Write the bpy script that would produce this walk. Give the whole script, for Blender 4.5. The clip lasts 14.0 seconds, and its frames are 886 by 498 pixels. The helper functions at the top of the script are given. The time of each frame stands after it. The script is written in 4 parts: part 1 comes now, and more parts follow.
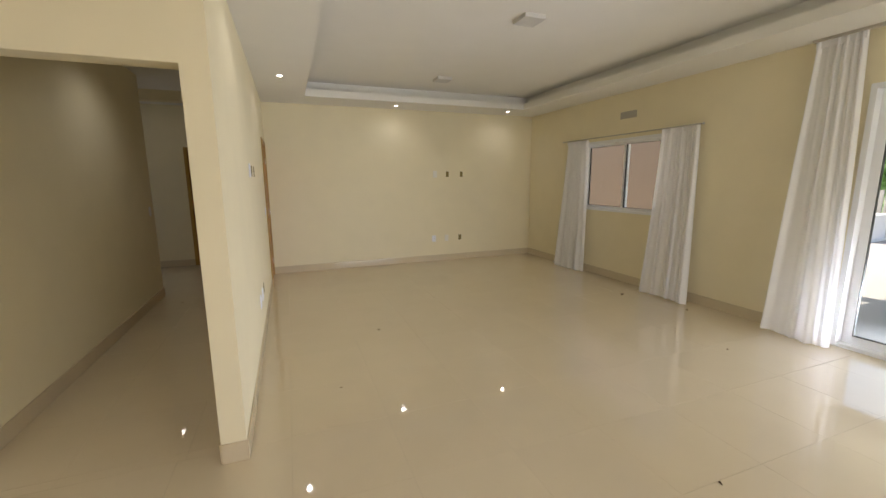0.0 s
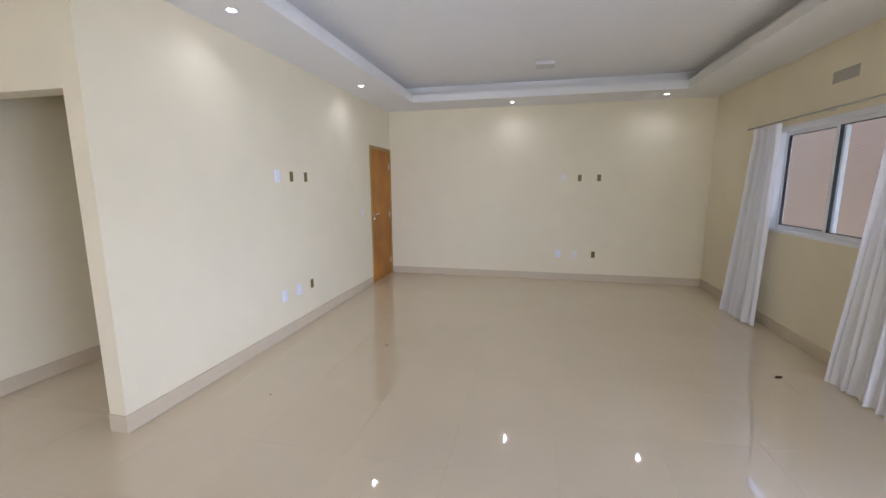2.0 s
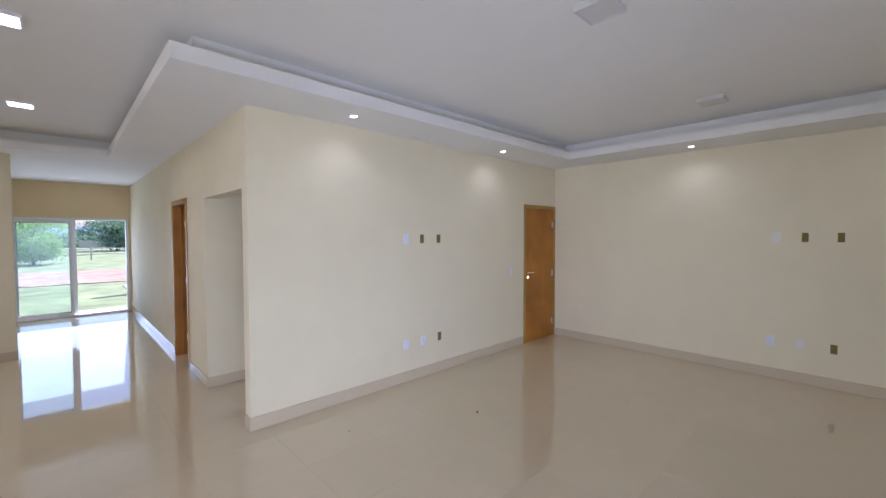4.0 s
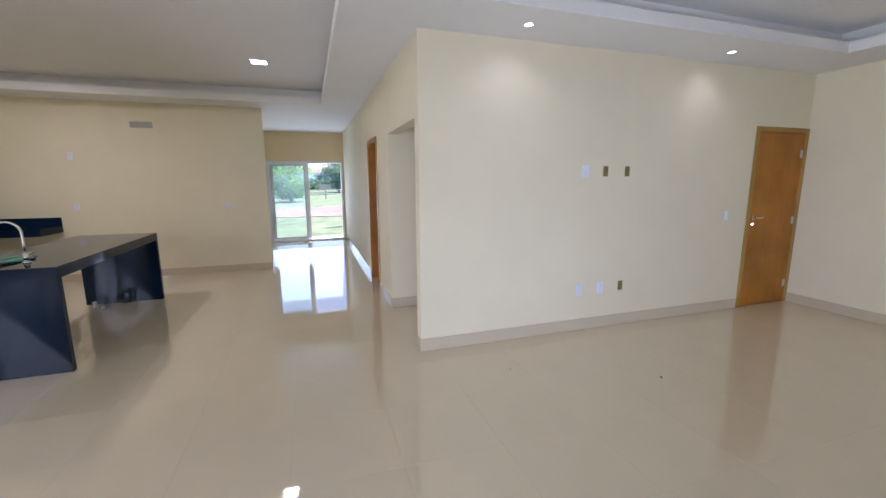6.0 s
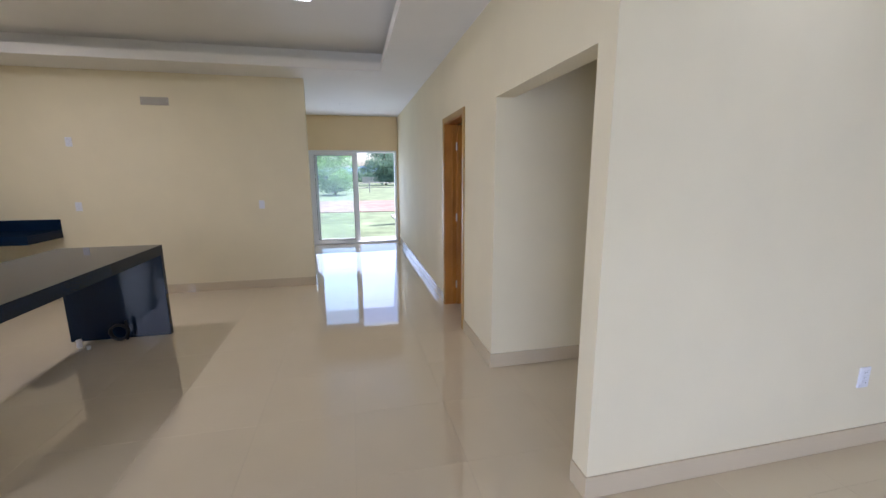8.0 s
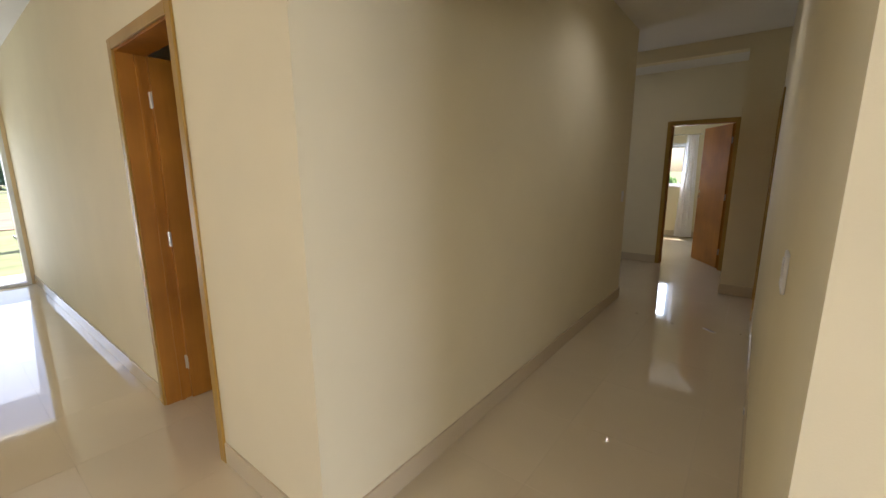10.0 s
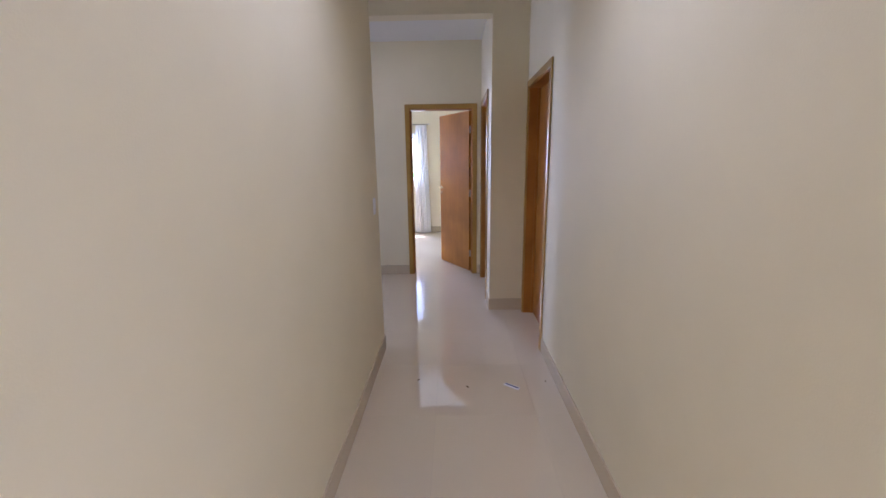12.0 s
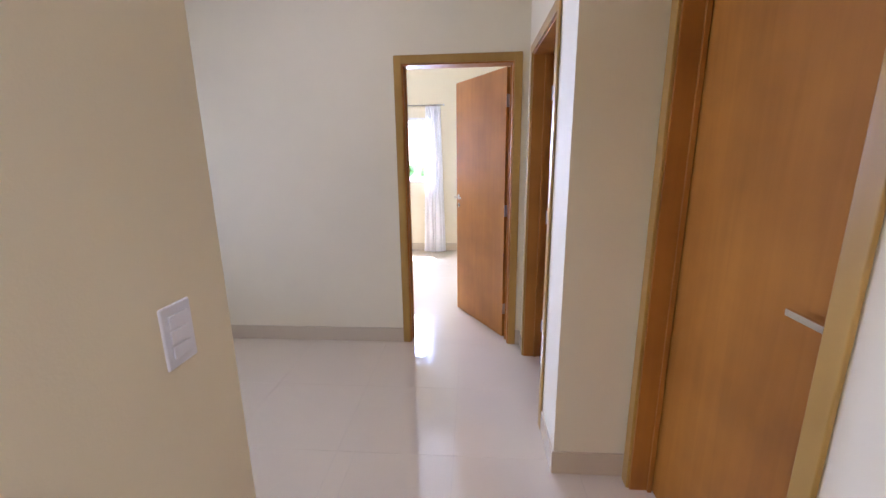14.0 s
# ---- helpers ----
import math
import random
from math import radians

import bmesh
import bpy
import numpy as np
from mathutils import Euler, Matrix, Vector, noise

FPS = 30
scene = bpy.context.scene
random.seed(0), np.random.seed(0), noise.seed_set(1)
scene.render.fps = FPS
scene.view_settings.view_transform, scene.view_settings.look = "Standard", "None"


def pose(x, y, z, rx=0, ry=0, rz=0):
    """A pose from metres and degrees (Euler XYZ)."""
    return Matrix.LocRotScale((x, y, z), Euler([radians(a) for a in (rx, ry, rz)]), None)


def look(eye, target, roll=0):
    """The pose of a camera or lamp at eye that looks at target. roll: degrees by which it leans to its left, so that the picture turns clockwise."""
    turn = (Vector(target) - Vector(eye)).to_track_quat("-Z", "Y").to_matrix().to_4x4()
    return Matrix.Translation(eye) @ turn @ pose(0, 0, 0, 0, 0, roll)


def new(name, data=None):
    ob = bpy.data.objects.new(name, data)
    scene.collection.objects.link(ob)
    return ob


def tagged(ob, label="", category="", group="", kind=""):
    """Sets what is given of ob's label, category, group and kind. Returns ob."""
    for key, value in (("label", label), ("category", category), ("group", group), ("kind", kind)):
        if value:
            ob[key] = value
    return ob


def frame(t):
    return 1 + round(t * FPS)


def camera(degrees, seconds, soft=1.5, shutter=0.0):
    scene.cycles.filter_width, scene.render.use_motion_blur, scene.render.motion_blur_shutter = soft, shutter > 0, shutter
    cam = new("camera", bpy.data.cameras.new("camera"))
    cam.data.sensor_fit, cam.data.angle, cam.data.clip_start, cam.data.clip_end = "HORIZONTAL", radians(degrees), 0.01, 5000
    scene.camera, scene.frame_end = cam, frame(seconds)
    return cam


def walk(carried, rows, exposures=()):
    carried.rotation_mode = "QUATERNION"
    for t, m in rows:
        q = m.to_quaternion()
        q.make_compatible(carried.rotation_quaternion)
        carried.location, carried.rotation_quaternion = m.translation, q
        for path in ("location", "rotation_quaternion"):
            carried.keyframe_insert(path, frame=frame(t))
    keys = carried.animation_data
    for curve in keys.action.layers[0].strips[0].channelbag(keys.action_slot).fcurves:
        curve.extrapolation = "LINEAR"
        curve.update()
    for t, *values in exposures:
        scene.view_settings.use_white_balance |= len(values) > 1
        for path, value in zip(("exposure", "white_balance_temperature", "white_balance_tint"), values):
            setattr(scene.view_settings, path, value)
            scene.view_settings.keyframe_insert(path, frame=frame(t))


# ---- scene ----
cam = camera(95.7, 14.0)
PATH = [
    (0, (0.313, -2.318, 1.559), (1.015, -0.476, 1.219), -0.4),
    (0.5, (0.845, -2.285, 1.542), (1.304, -0.368, 1.208), -0.4),
    (1, (1.416, -2.222, 1.573), (1.583, -0.259, 1.229), -0.3),
    (1.5, (1.93, -2.034, 1.582), (1.796, -0.067, 1.242), -0.3),
    (2, (2.488, -1.843, 1.561), (2.049, 0.083, 1.246), -0.2),
    (2.5, (2.932, -1.694, 1.574), (2.221, 0.155, 1.3), -0.2),
    (3, (3.267, -1.519, 1.631), (2.308, 0.223, 1.422), -0.3),
    (3.5, (3.44, -1.31, 1.66), (2.251, 0.293, 1.54), -0.3),
    (4, (3.618, -1.157, 1.697), (2.173, 0.224, 1.628), -0.1),
    (4.2, (3.635, -1.13, 1.715), (2.108, 0.16, 1.644), -0.1),
    (6.3, (3.28, -0.899, 1.563), (1.389, -0.358, 1.197), -0.3),
    (6.5, (3.112, -0.931, 1.573), (1.211, -0.434, 1.199), -0.3),
    (7, (2.602, -0.932, 1.582), (0.677, -0.539, 1.204), -0.4),
    (7.2, (2.372, -0.949, 1.590), (0.441, -0.587, 1.211), -0.4),
    (9.3, (0.311, -1.131, 1.493), (-1.348, -0.076, 1.128), -0.4),
    (9.5, (0.141, -1.049, 1.482), (-1.405, 0.165, 1.112), -0.5),
    (10, (-0.22, -0.747, 1.462), (-1.428, 0.8, 1.08), -0.3),
    (10.5, (-0.545, -0.283, 1.459), (-1.3, 1.524, 1.053), -1.0),
    (11, (-0.711, 0.081, 1.456), (-1.071, 1.999, 1.028), -0.5),
    (11.5, (-0.840, 0.571, 1.47), (-0.954, 2.519, 1.039), -0.7),
    (12, (-0.829, 1.076, 1.495), (-0.876, 3.027, 1.062), -0.8),
    (12.5, (-0.802, 1.652, 1.499), (-0.909, 3.601, 1.062), -0.9),
    (13, (-0.819, 2.208, 1.516), (-0.976, 4.15, 1.063), -0.9),
    (13.5, (-0.815, 2.766, 1.512), (-0.988, 4.704, 1.052), -0.9),
    (14, (-0.843, 3.28, 1.494), (-0.993, 5.22, 1.035), -0.8),
]
walk(cam, [(t, look(eye, target, roll)) for t, eye, target, roll in PATH],
     exposures=[(0.0, 1.3, 7500, 18), (0.5, 1.45, 7300, 19), (1.0, 1.47, 7000, 20), (1.5, 1.48, 6000, 25), (3.0, 1.42, 5850, 26), (4.2, 1.2, 5800, 27), (6.3, 1.31, 5800, 25), (7.2, 1.25, 5800, 25), (9.3, 1.32, 6250, 22),
                (10.0, 1.55, 7200, 21), (10.4, 2.02, 6600, 25), (10.8, 2.4, 6300, 32), (11.5, 2.72, 5550, 34), (13.0, 3.08, 5450, 36), (13.5, 3.25, 5450, 36), (14.0, 3.45, 5600, 36)])

# ---- world, sun and daylight ----
world = bpy.data.worlds.new("sky_world")
scene.world = world
world.use_nodes = True
wn = world.node_tree
sky = wn.nodes.new("ShaderNodeTexSky")
sky.sky_type = 'NISHITA'
sky.sun_disc = False
sky.sun_elevation = radians(68)
sky.sun_rotation = radians(-20)
sky.dust_density = 2.0
wn.links.new(sky.outputs[0], wn.nodes["Background"].inputs[0])
wn.nodes["Background"].inputs[1].default_value = 0.14
sun = new("sun", bpy.data.lights.new("sun", 'SUN'))
sun.data.energy = 4.4
sun.data.angle = radians(0.6)
sun.data.color = (1.0, 0.95, 0.87)
SUN_AZ, SUN_EL = radians(-20), radians(68)
sun_dir = Vector((math.sin(SUN_AZ) * math.cos(SUN_EL), math.cos(SUN_AZ) * math.cos(SUN_EL), math.sin(SUN_EL)))
sun.matrix_world = look(sun_dir * 40, (0, 0, 0))


def daylight(name, x, y, z, to, w, h, watts, colour=(0.86, 0.93, 1.0), spread=180):
    """An area lamp at a window's opening that stands in for daylight."""
    la = bpy.data.lights.new(name, 'AREA')
    la.shape, la.size, la.size_y, la.energy, la.color = 'RECTANGLE', w, h, watts, colour
    la.spread = radians(spread)
    ob = new(name, la)
    ob.matrix_world = look((x, y, z), to)
    return ob


# added low strip: stands in for sky light bounced off the glossy floor
daylight("low_fill_east_door", 5.30, -1.65, 0.24, (0, 3.6, 0.1), 2.9, 0.36, 29, (0.66, 0.785, 1.0), 102)
daylight("daylight_south_door", 3.3, -5.95, 1.2, (3.3, -4.95, 0.45), 2.6, 2.1, 47, (0.88, 0.93, 1.0), 165)
daylight("daylight_hall_door", -8.02, -1.0, 1.0, (-7.02, -1.0, 1.64), 1.75, 2.0, 8.5, (0.62, 0.78, 1.0), 130)
daylight("daylight_bedroom", -2.45, 9.8, 1.55, (-2.3, 5, 0.6), 1.5, 0.9, 23, (0.62, 0.77, 1.0))
# added for the bluish light from the west; its window is assumed
daylight("daylight_side_hall", -4.65, 5.0, 1.55, (-0.13, 4.4, 1.2), 0.75, 1.0, 3.6, (0.66, 0.78, 1.0), 120)

# ---- materials ----


def material(name, colour, rough=0.5, metal=0.0, vary=0.06, grain=8.0, bump=0.0, bump_scale=60.0, spec=0.5, coat=0.0, per_object=0.0, smear=0.0):
    """Principled paint with soft large blotches and fine grain."""
    m = bpy.data.materials.new(name)
    m.use_nodes = True
    nt = m.node_tree
    b = nt.nodes["Principled BSDF"]
    b.inputs["Roughness"].default_value = rough
    b.inputs["Metallic"].default_value = metal
    b.inputs["Specular IOR Level"].default_value = spec
    b.inputs["Coat Weight"].default_value = coat
    b.inputs["Coat Roughness"].default_value = 0.02
    geo = nt.nodes.new("ShaderNodeNewGeometry")
    n1 = nt.nodes.new("ShaderNodeTexNoise")
    n1.inputs["Scale"].default_value = 0.9
    n1.inputs["Detail"].default_value = 3
    n2 = nt.nodes.new("ShaderNodeTexNoise")
    n2.inputs["Scale"].default_value = grain
    n2.inputs["Detail"].default_value = 5
    for n in (n1, n2):
        nt.links.new(geo.outputs["Position"], n.inputs["Vector"])
    add = nt.nodes.new("ShaderNodeMath")
    add.operation = 'ADD'
    nt.links.new(n1.outputs["Fac"], add.inputs[0])
    nt.links.new(n2.outputs["Fac"], add.inputs[1])
    last = add
    if per_object:
        info = nt.nodes.new("ShaderNodeObjectInfo")
        mul = nt.nodes.new("ShaderNodeMath")
        mul.operation = 'MULTIPLY_ADD'
        mul.inputs[1].default_value = per_object
        nt.links.new(info.outputs["Random"], mul.inputs[0])
        nt.links.new(add.outputs[0], mul.inputs[2])
        last = mul
    mr = nt.nodes.new("ShaderNodeMapRange")
    mr.inputs["From Min"].default_value = 0.6
    mr.inputs["From Max"].default_value = 1.4 + per_object
    mr.inputs["To Min"].default_value = 1 - vary
    mr.inputs["To Max"].default_value = 1 + vary
    nt.links.new(last.outputs[0], mr.inputs["Value"])
    vm = nt.nodes.new("ShaderNodeVectorMath")
    vm.operation = 'SCALE'
    vm.inputs[0].default_value = colour
    nt.links.new(mr.outputs[0], vm.inputs["Scale"])
    nt.links.new(vm.outputs[0], b.inputs["Base Color"])
    if smear:
        sm = nt.nodes.new("ShaderNodeMapRange")
        sm.inputs["From Min"].default_value = 0.35
        sm.inputs["From Max"].default_value = 0.75
        sm.inputs["To Min"].default_value = rough
        sm.inputs["To Max"].default_value = rough + smear
        nt.links.new(n2.outputs["Fac"], sm.inputs["Value"])
        nt.links.new(sm.outputs[0], b.inputs["Roughness"])
    if bump:
        n3 = nt.nodes.new("ShaderNodeTexNoise")
        n3.inputs["Scale"].default_value = bump_scale
        n3.inputs["Detail"].default_value = 4
        nt.links.new(geo.outputs["Position"], n3.inputs["Vector"])
        bp = nt.nodes.new("ShaderNodeBump")
        bp.inputs["Strength"].default_value = bump
        bp.inputs["Distance"].default_value = 0.003
        nt.links.new(n3.outputs["Fac"], bp.inputs["Height"])
        nt.links.new(bp.outputs[0], b.inputs["Normal"])
    return m


def wood(name, dark, light, rough=0.4, axis=2, coat=0.15):
    """Veneer with grain that runs upright (axis 2) or level."""
    m = bpy.data.materials.new(name)
    m.use_nodes = True
    nt = m.node_tree
    b = nt.nodes["Principled BSDF"]
    b.inputs["Roughness"].default_value = rough
    b.inputs["Coat Weight"].default_value = coat
    b.inputs["Coat Roughness"].default_value = 0.25
    tc = nt.nodes.new("ShaderNodeTexCoord")
    mp = nt.nodes.new("ShaderNodeMapping")
    sc = [26.0, 26.0, 26.0]
    sc[axis] = 1.6
    mp.inputs["Scale"].default_value = sc
    nt.links.new(tc.outputs["Object"], mp.inputs["Vector"])
    n1 = nt.nodes.new("ShaderNodeTexNoise")
    n1.inputs["Scale"].default_value = 1.0
    n1.inputs["Detail"].default_value = 6
    n1.inputs["Distortion"].default_value = 0.6
    nt.links.new(mp.outputs[0], n1.inputs["Vector"])
    n2 = nt.nodes.new("ShaderNodeTexNoise")
    n2.inputs["Scale"].default_value = 2.2
    n2.inputs["Detail"].default_value = 3
    nt.links.new(tc.outputs["Object"], n2.inputs["Vector"])
    mix = nt.nodes.new("ShaderNodeMath")
    mix.operation = 'MULTIPLY_ADD'
    mix.inputs[1].default_value = 0.28
    nt.links.new(n1.outputs["Fac"], mix.inputs[0])
    nt.links.new(n2.outputs["Fac"], mix.inputs[2])
    ramp = nt.nodes.new("ShaderNodeValToRGB")
    ramp.color_ramp.elements[0].position = 0.38
    ramp.color_ramp.elements[1].position = 0.86
    ramp.color_ramp.elements[0].color = (*dark, 1)
    ramp.color_ramp.elements[1].color = (*light, 1)
    nt.links.new(mix.outputs[0], ramp.inputs[0])
    nt.links.new(ramp.outputs[0], b.inputs["Base Color"])
    bp = nt.nodes.new("ShaderNodeBump")
    bp.inputs["Strength"].default_value = 0.08
    bp.inputs["Distance"].default_value = 0.002
    nt.links.new(n1.outputs["Fac"], bp.inputs["Height"])
    nt.links.new(bp.outputs[0], b.inputs["Normal"])
    return m


def glow(name, colour, strength):
    m = bpy.data.materials.new(name)
    m.use_nodes = True
    nt = m.node_tree
    e = nt.nodes.new("ShaderNodeEmission")
    e.inputs[0].default_value = (*colour, 1)
    e.inputs[1].default_value = strength
    nt.links.new(e.outputs[0], nt.nodes["Material Output"].inputs[0])
    return m


def glass(name, tint=(0.95, 0.98, 0.97), haze=0.0):
    """Clear pane with Fresnel gloss; the last argument: the share of a pale translucent veil mixed in."""
    m = bpy.data.materials.new(name)
    m.use_nodes = True
    nt = m.node_tree
    tr = nt.nodes.new("ShaderNodeBsdfTransparent")
    tr.inputs[0].default_value = (*tint, 1)
    gl = nt.nodes.new("ShaderNodeBsdfGlossy")
    gl.inputs["Roughness"].default_value = 0.02
    lw = nt.nodes.new("ShaderNodeLayerWeight")
    lw.inputs[0].default_value = 0.5
    pw = nt.nodes.new("ShaderNodeMath")
    pw.operation = 'POWER'
    pw.inputs[1].default_value = 4.0
    nt.links.new(lw.outputs["Facing"], pw.inputs[0])
    fr = nt.nodes.new("ShaderNodeMath")
    fr.operation = 'MULTIPLY_ADD'
    fr.inputs[1].default_value = 0.5
    fr.inputs[2].default_value = 0.001
    nt.links.new(pw.outputs[0], fr.inputs[0])
    mx = nt.nodes.new("ShaderNodeMixShader")
    nt.links.new(fr.outputs[0], mx.inputs[0])
    nt.links.new(tr.outputs[0], mx.inputs[1])
    nt.links.new(gl.outputs[0], mx.inputs[2])
    last = mx
    # uneven milky haze put into the pane's own shader
    if haze:
        film = nt.nodes.new("ShaderNodeBsdfTranslucent")
        film.inputs[0].default_value = (0.80, 0.86, 0.90, 1)
        geo = nt.nodes.new("ShaderNodeNewGeometry")
        n = nt.nodes.new("ShaderNodeTexNoise")
        n.inputs["Scale"].default_value = 2.5
        n.inputs["Detail"].default_value = 5
        nt.links.new(geo.outputs["Position"], n.inputs["Vector"])
        mul = nt.nodes.new("ShaderNodeMath")
        mul.operation = 'MULTIPLY'
        mul.inputs[1].default_value = 2 * haze
        nt.links.new(n.outputs["Fac"], mul.inputs[0])
        last = nt.nodes.new("ShaderNodeMixShader")
        nt.links.new(mul.outputs[0], last.inputs[0])
        nt.links.new(mx.outputs[0], last.inputs[1])
        nt.links.new(film.outputs[0], last.inputs[2])
    nt.links.new(last.outputs[0], nt.nodes["Material Output"].inputs[0])
    return m


def fabric(name, colour):
    """Thin curtain cloth that lets part of the daylight through."""
    m = bpy.data.materials.new(name)
    m.use_nodes = True
    nt = m.node_tree
    b = nt.nodes["Principled BSDF"]
    b.inputs["Base Color"].default_value = (*colour, 1)
    b.inputs["Roughness"].default_value = 0.9
    b.inputs["Specular IOR Level"].default_value = 0.1
    tl = nt.nodes.new("ShaderNodeBsdfTranslucent")
    tl.inputs[0].default_value = (*colour, 1)
    mx = nt.nodes.new("ShaderNodeMixShader")
    mx.inputs[0].default_value = 0.34
    geo = nt.nodes.new("ShaderNodeNewGeometry")
    n = nt.nodes.new("ShaderNodeTexNoise")
    n.inputs["Scale"].default_value = 350
    nt.links.new(geo.outputs["Position"], n.inputs["Vector"])
    bp = nt.nodes.new("ShaderNodeBump")
    bp.inputs["Strength"].default_value = 0.15
    bp.inputs["Distance"].default_value = 0.001
    nt.links.new(n.outputs["Fac"], bp.inputs["Height"])
    nt.links.new(bp.outputs[0], b.inputs["Normal"])
    nt.links.new(b.outputs[0], mx.inputs[1])
    nt.links.new(tl.outputs[0], mx.inputs[2])
    nt.links.new(mx.outputs[0], nt.nodes["Material Output"].inputs[0])
    return m


PAINT = material("cream_wall_paint", (0.80, 0.72, 0.515), 0.75, vary=0.035, grain=3.0, bump=0.12, bump_scale=220, spec=0.3)
# the hall's end wall: more orange than the cream of the others
PEACH = material("apricot_wall", (0.84, 0.66, 0.40), 0.75, vary=0.025, grain=3.0, bump=0.12, bump_scale=220, spec=0.3)
CEIL = material("white_ceiling_paint", (0.80, 0.785, 0.735), 0.8, vary=0.02, grain=3.0, spec=0.2)
TILE = material("polished_beige_porcelain", (0.72, 0.62, 0.455), 0.018, vary=0.035, grain=3.5, spec=1.0, coat=0.5, per_object=0.35, smear=0.05)
GROUT = material("beige_grout", (0.50, 0.425, 0.31), 0.3)
SKIRT = material("beige_porcelain_skirting", (0.62, 0.52, 0.365), 0.05, vary=0.04, grain=4.0)
LEAF = wood("orange_brown_veneer", (0.29, 0.103, 0.006), (0.51, 0.205, 0.022), 0.5, coat=0.0)
CASING = wood("honey_wood_casing", (0.33, 0.178, 0.026), (0.47, 0.275, 0.057), 0.4)
ALU = material("white_aluminium", (0.80, 0.81, 0.82), 0.35, vary=0.015)
GLASS = glass("window_glass")
HAZY = glass("hazy_window_glass", haze=0.03)
CLOTH = fabric("white_curtain_cloth", (0.94, 0.94, 0.96))
STEEL = material("chrome", (0.75, 0.75, 0.76), 0.12, metal=1.0, vary=0.02)
SATIN = material("satin_steel", (0.62, 0.62, 0.62), 0.3, metal=1.0, vary=0.03)
STONE = material("polished_black_granite", (0.005, 0.015, 0.038), 0.05, vary=0.5, grain=160.0, spec=0.2)
PLASTIC = material("white_plastic", (0.80, 0.81, 0.86), 0.35, vary=0.01)
IVORY = material("ivory_plastic", (0.79, 0.76, 0.68), 0.35, vary=0.01)
HOLE = material("bare_socket_box", (0.20, 0.155, 0.045), 0.8, vary=0.25, grain=60)
VENT = material("grey_cover_plate", (0.42, 0.39, 0.33), 0.6)
BLACK = material("black_rubber", (0.015, 0.015, 0.016), 0.5)
TEAL = material("teal_plastic_film", (0.02, 0.22, 0.20), 0.15)
LEAFLITTER = material("dry_leaf_brown", (0.12, 0.07, 0.035), 0.8, vary=0.4, grain=80)
BULB = glow("warm_bulb", (1.0, 0.95, 0.88), 10)
PANEL_ON = glow("lit_led_panel", (1.0, 0.98, 0.95), 5)
PANEL_DIM = glow("dim_led_panel", (0.90, 0.95, 1.0), 1.8)
PANEL_OFF = material("white_acrylic", (0.62, 0.61, 0.58), 0.5)
PINK = material("pinkish_render", (0.25, 0.19, 0.155), 0.85, vary=0.06, grain=3)
GRASS = material("dry_green_grass", (0.155, 0.20, 0.105), 0.9, vary=0.5, grain=1.3)
SOIL = material("reddish_soil", (0.25, 0.185, 0.15), 0.95, vary=0.35, grain=1.6)
CONCRETE = material("pale_concrete", (0.40, 0.39, 0.36), 0.85, vary=0.08)


def foliage(name, colour):
    """Leaves: matt above, with part of the sun shining through."""
    m = material(name, colour, 0.6, vary=0.4, grain=1.0)
    nt = m.node_tree
    b = nt.nodes["Principled BSDF"]
    tl = nt.nodes.new("ShaderNodeBsdfTranslucent")
    tl.inputs[0].default_value = (colour[0] * 1.1, colour[1] * 1.15, colour[2] * 0.9, 1)
    mx = nt.nodes.new("ShaderNodeMixShader")
    mx.inputs[0].default_value = 0.45
    nt.links.new(b.outputs[0], mx.inputs[1])
    nt.links.new(tl.outputs[0], mx.inputs[2])
    nt.links.new(mx.outputs[0], nt.nodes["Material Output"].inputs[0])
    return m


BARK = material("tree_bark", (0.13, 0.10, 0.07), 0.9, vary=0.3, grain=10)
LEAF_LIGHT = foliage("light_green_leaves", (0.28, 0.44, 0.20))
LEAF_DARK = foliage("dark_green_leaves", (0.19, 0.29, 0.25))
FENCE = material("weathered_fence_wood", (0.42, 0.40, 0.37), 0.85, vary=0.2)
HILL = material("blue_far_hills", (0.16, 0.25, 0.40), 1.0, vary=0.05)

# ---- builders ----


def box(bm, x0, x1, y0, y1, z0, z1, bevel=0.0):
    r = bmesh.ops.create_cube(bm, size=1.0)
    vs = r["verts"]
    bmesh.ops.scale(bm, vec=(abs(x1 - x0), abs(y1 - y0), abs(z1 - z0)), verts=vs)
    bmesh.ops.translate(bm, vec=((x0 + x1) / 2, (y0 + y1) / 2, (z0 + z1) / 2), verts=vs)
    if bevel:
        es = list({e for v in vs for e in v.link_edges})
        bmesh.ops.bevel(bm, geom=es, offset=bevel, segments=2, affect='EDGES', profile=0.5)
    return bm


def cyl(bm, p0, p1, r0, r1=None, seg=16):
    p0, p1 = Vector(p0), Vector(p1)
    r1 = r0 if r1 is None else r1
    d = p1 - p0
    m = Matrix.Translation((p0 + p1) / 2) @ d.to_track_quat('Z', 'Y').to_matrix().to_4x4()
    bmesh.ops.create_cone(bm, cap_ends=True, segments=seg, radius1=r0, radius2=r1, depth=d.length, matrix=m)
    return bm


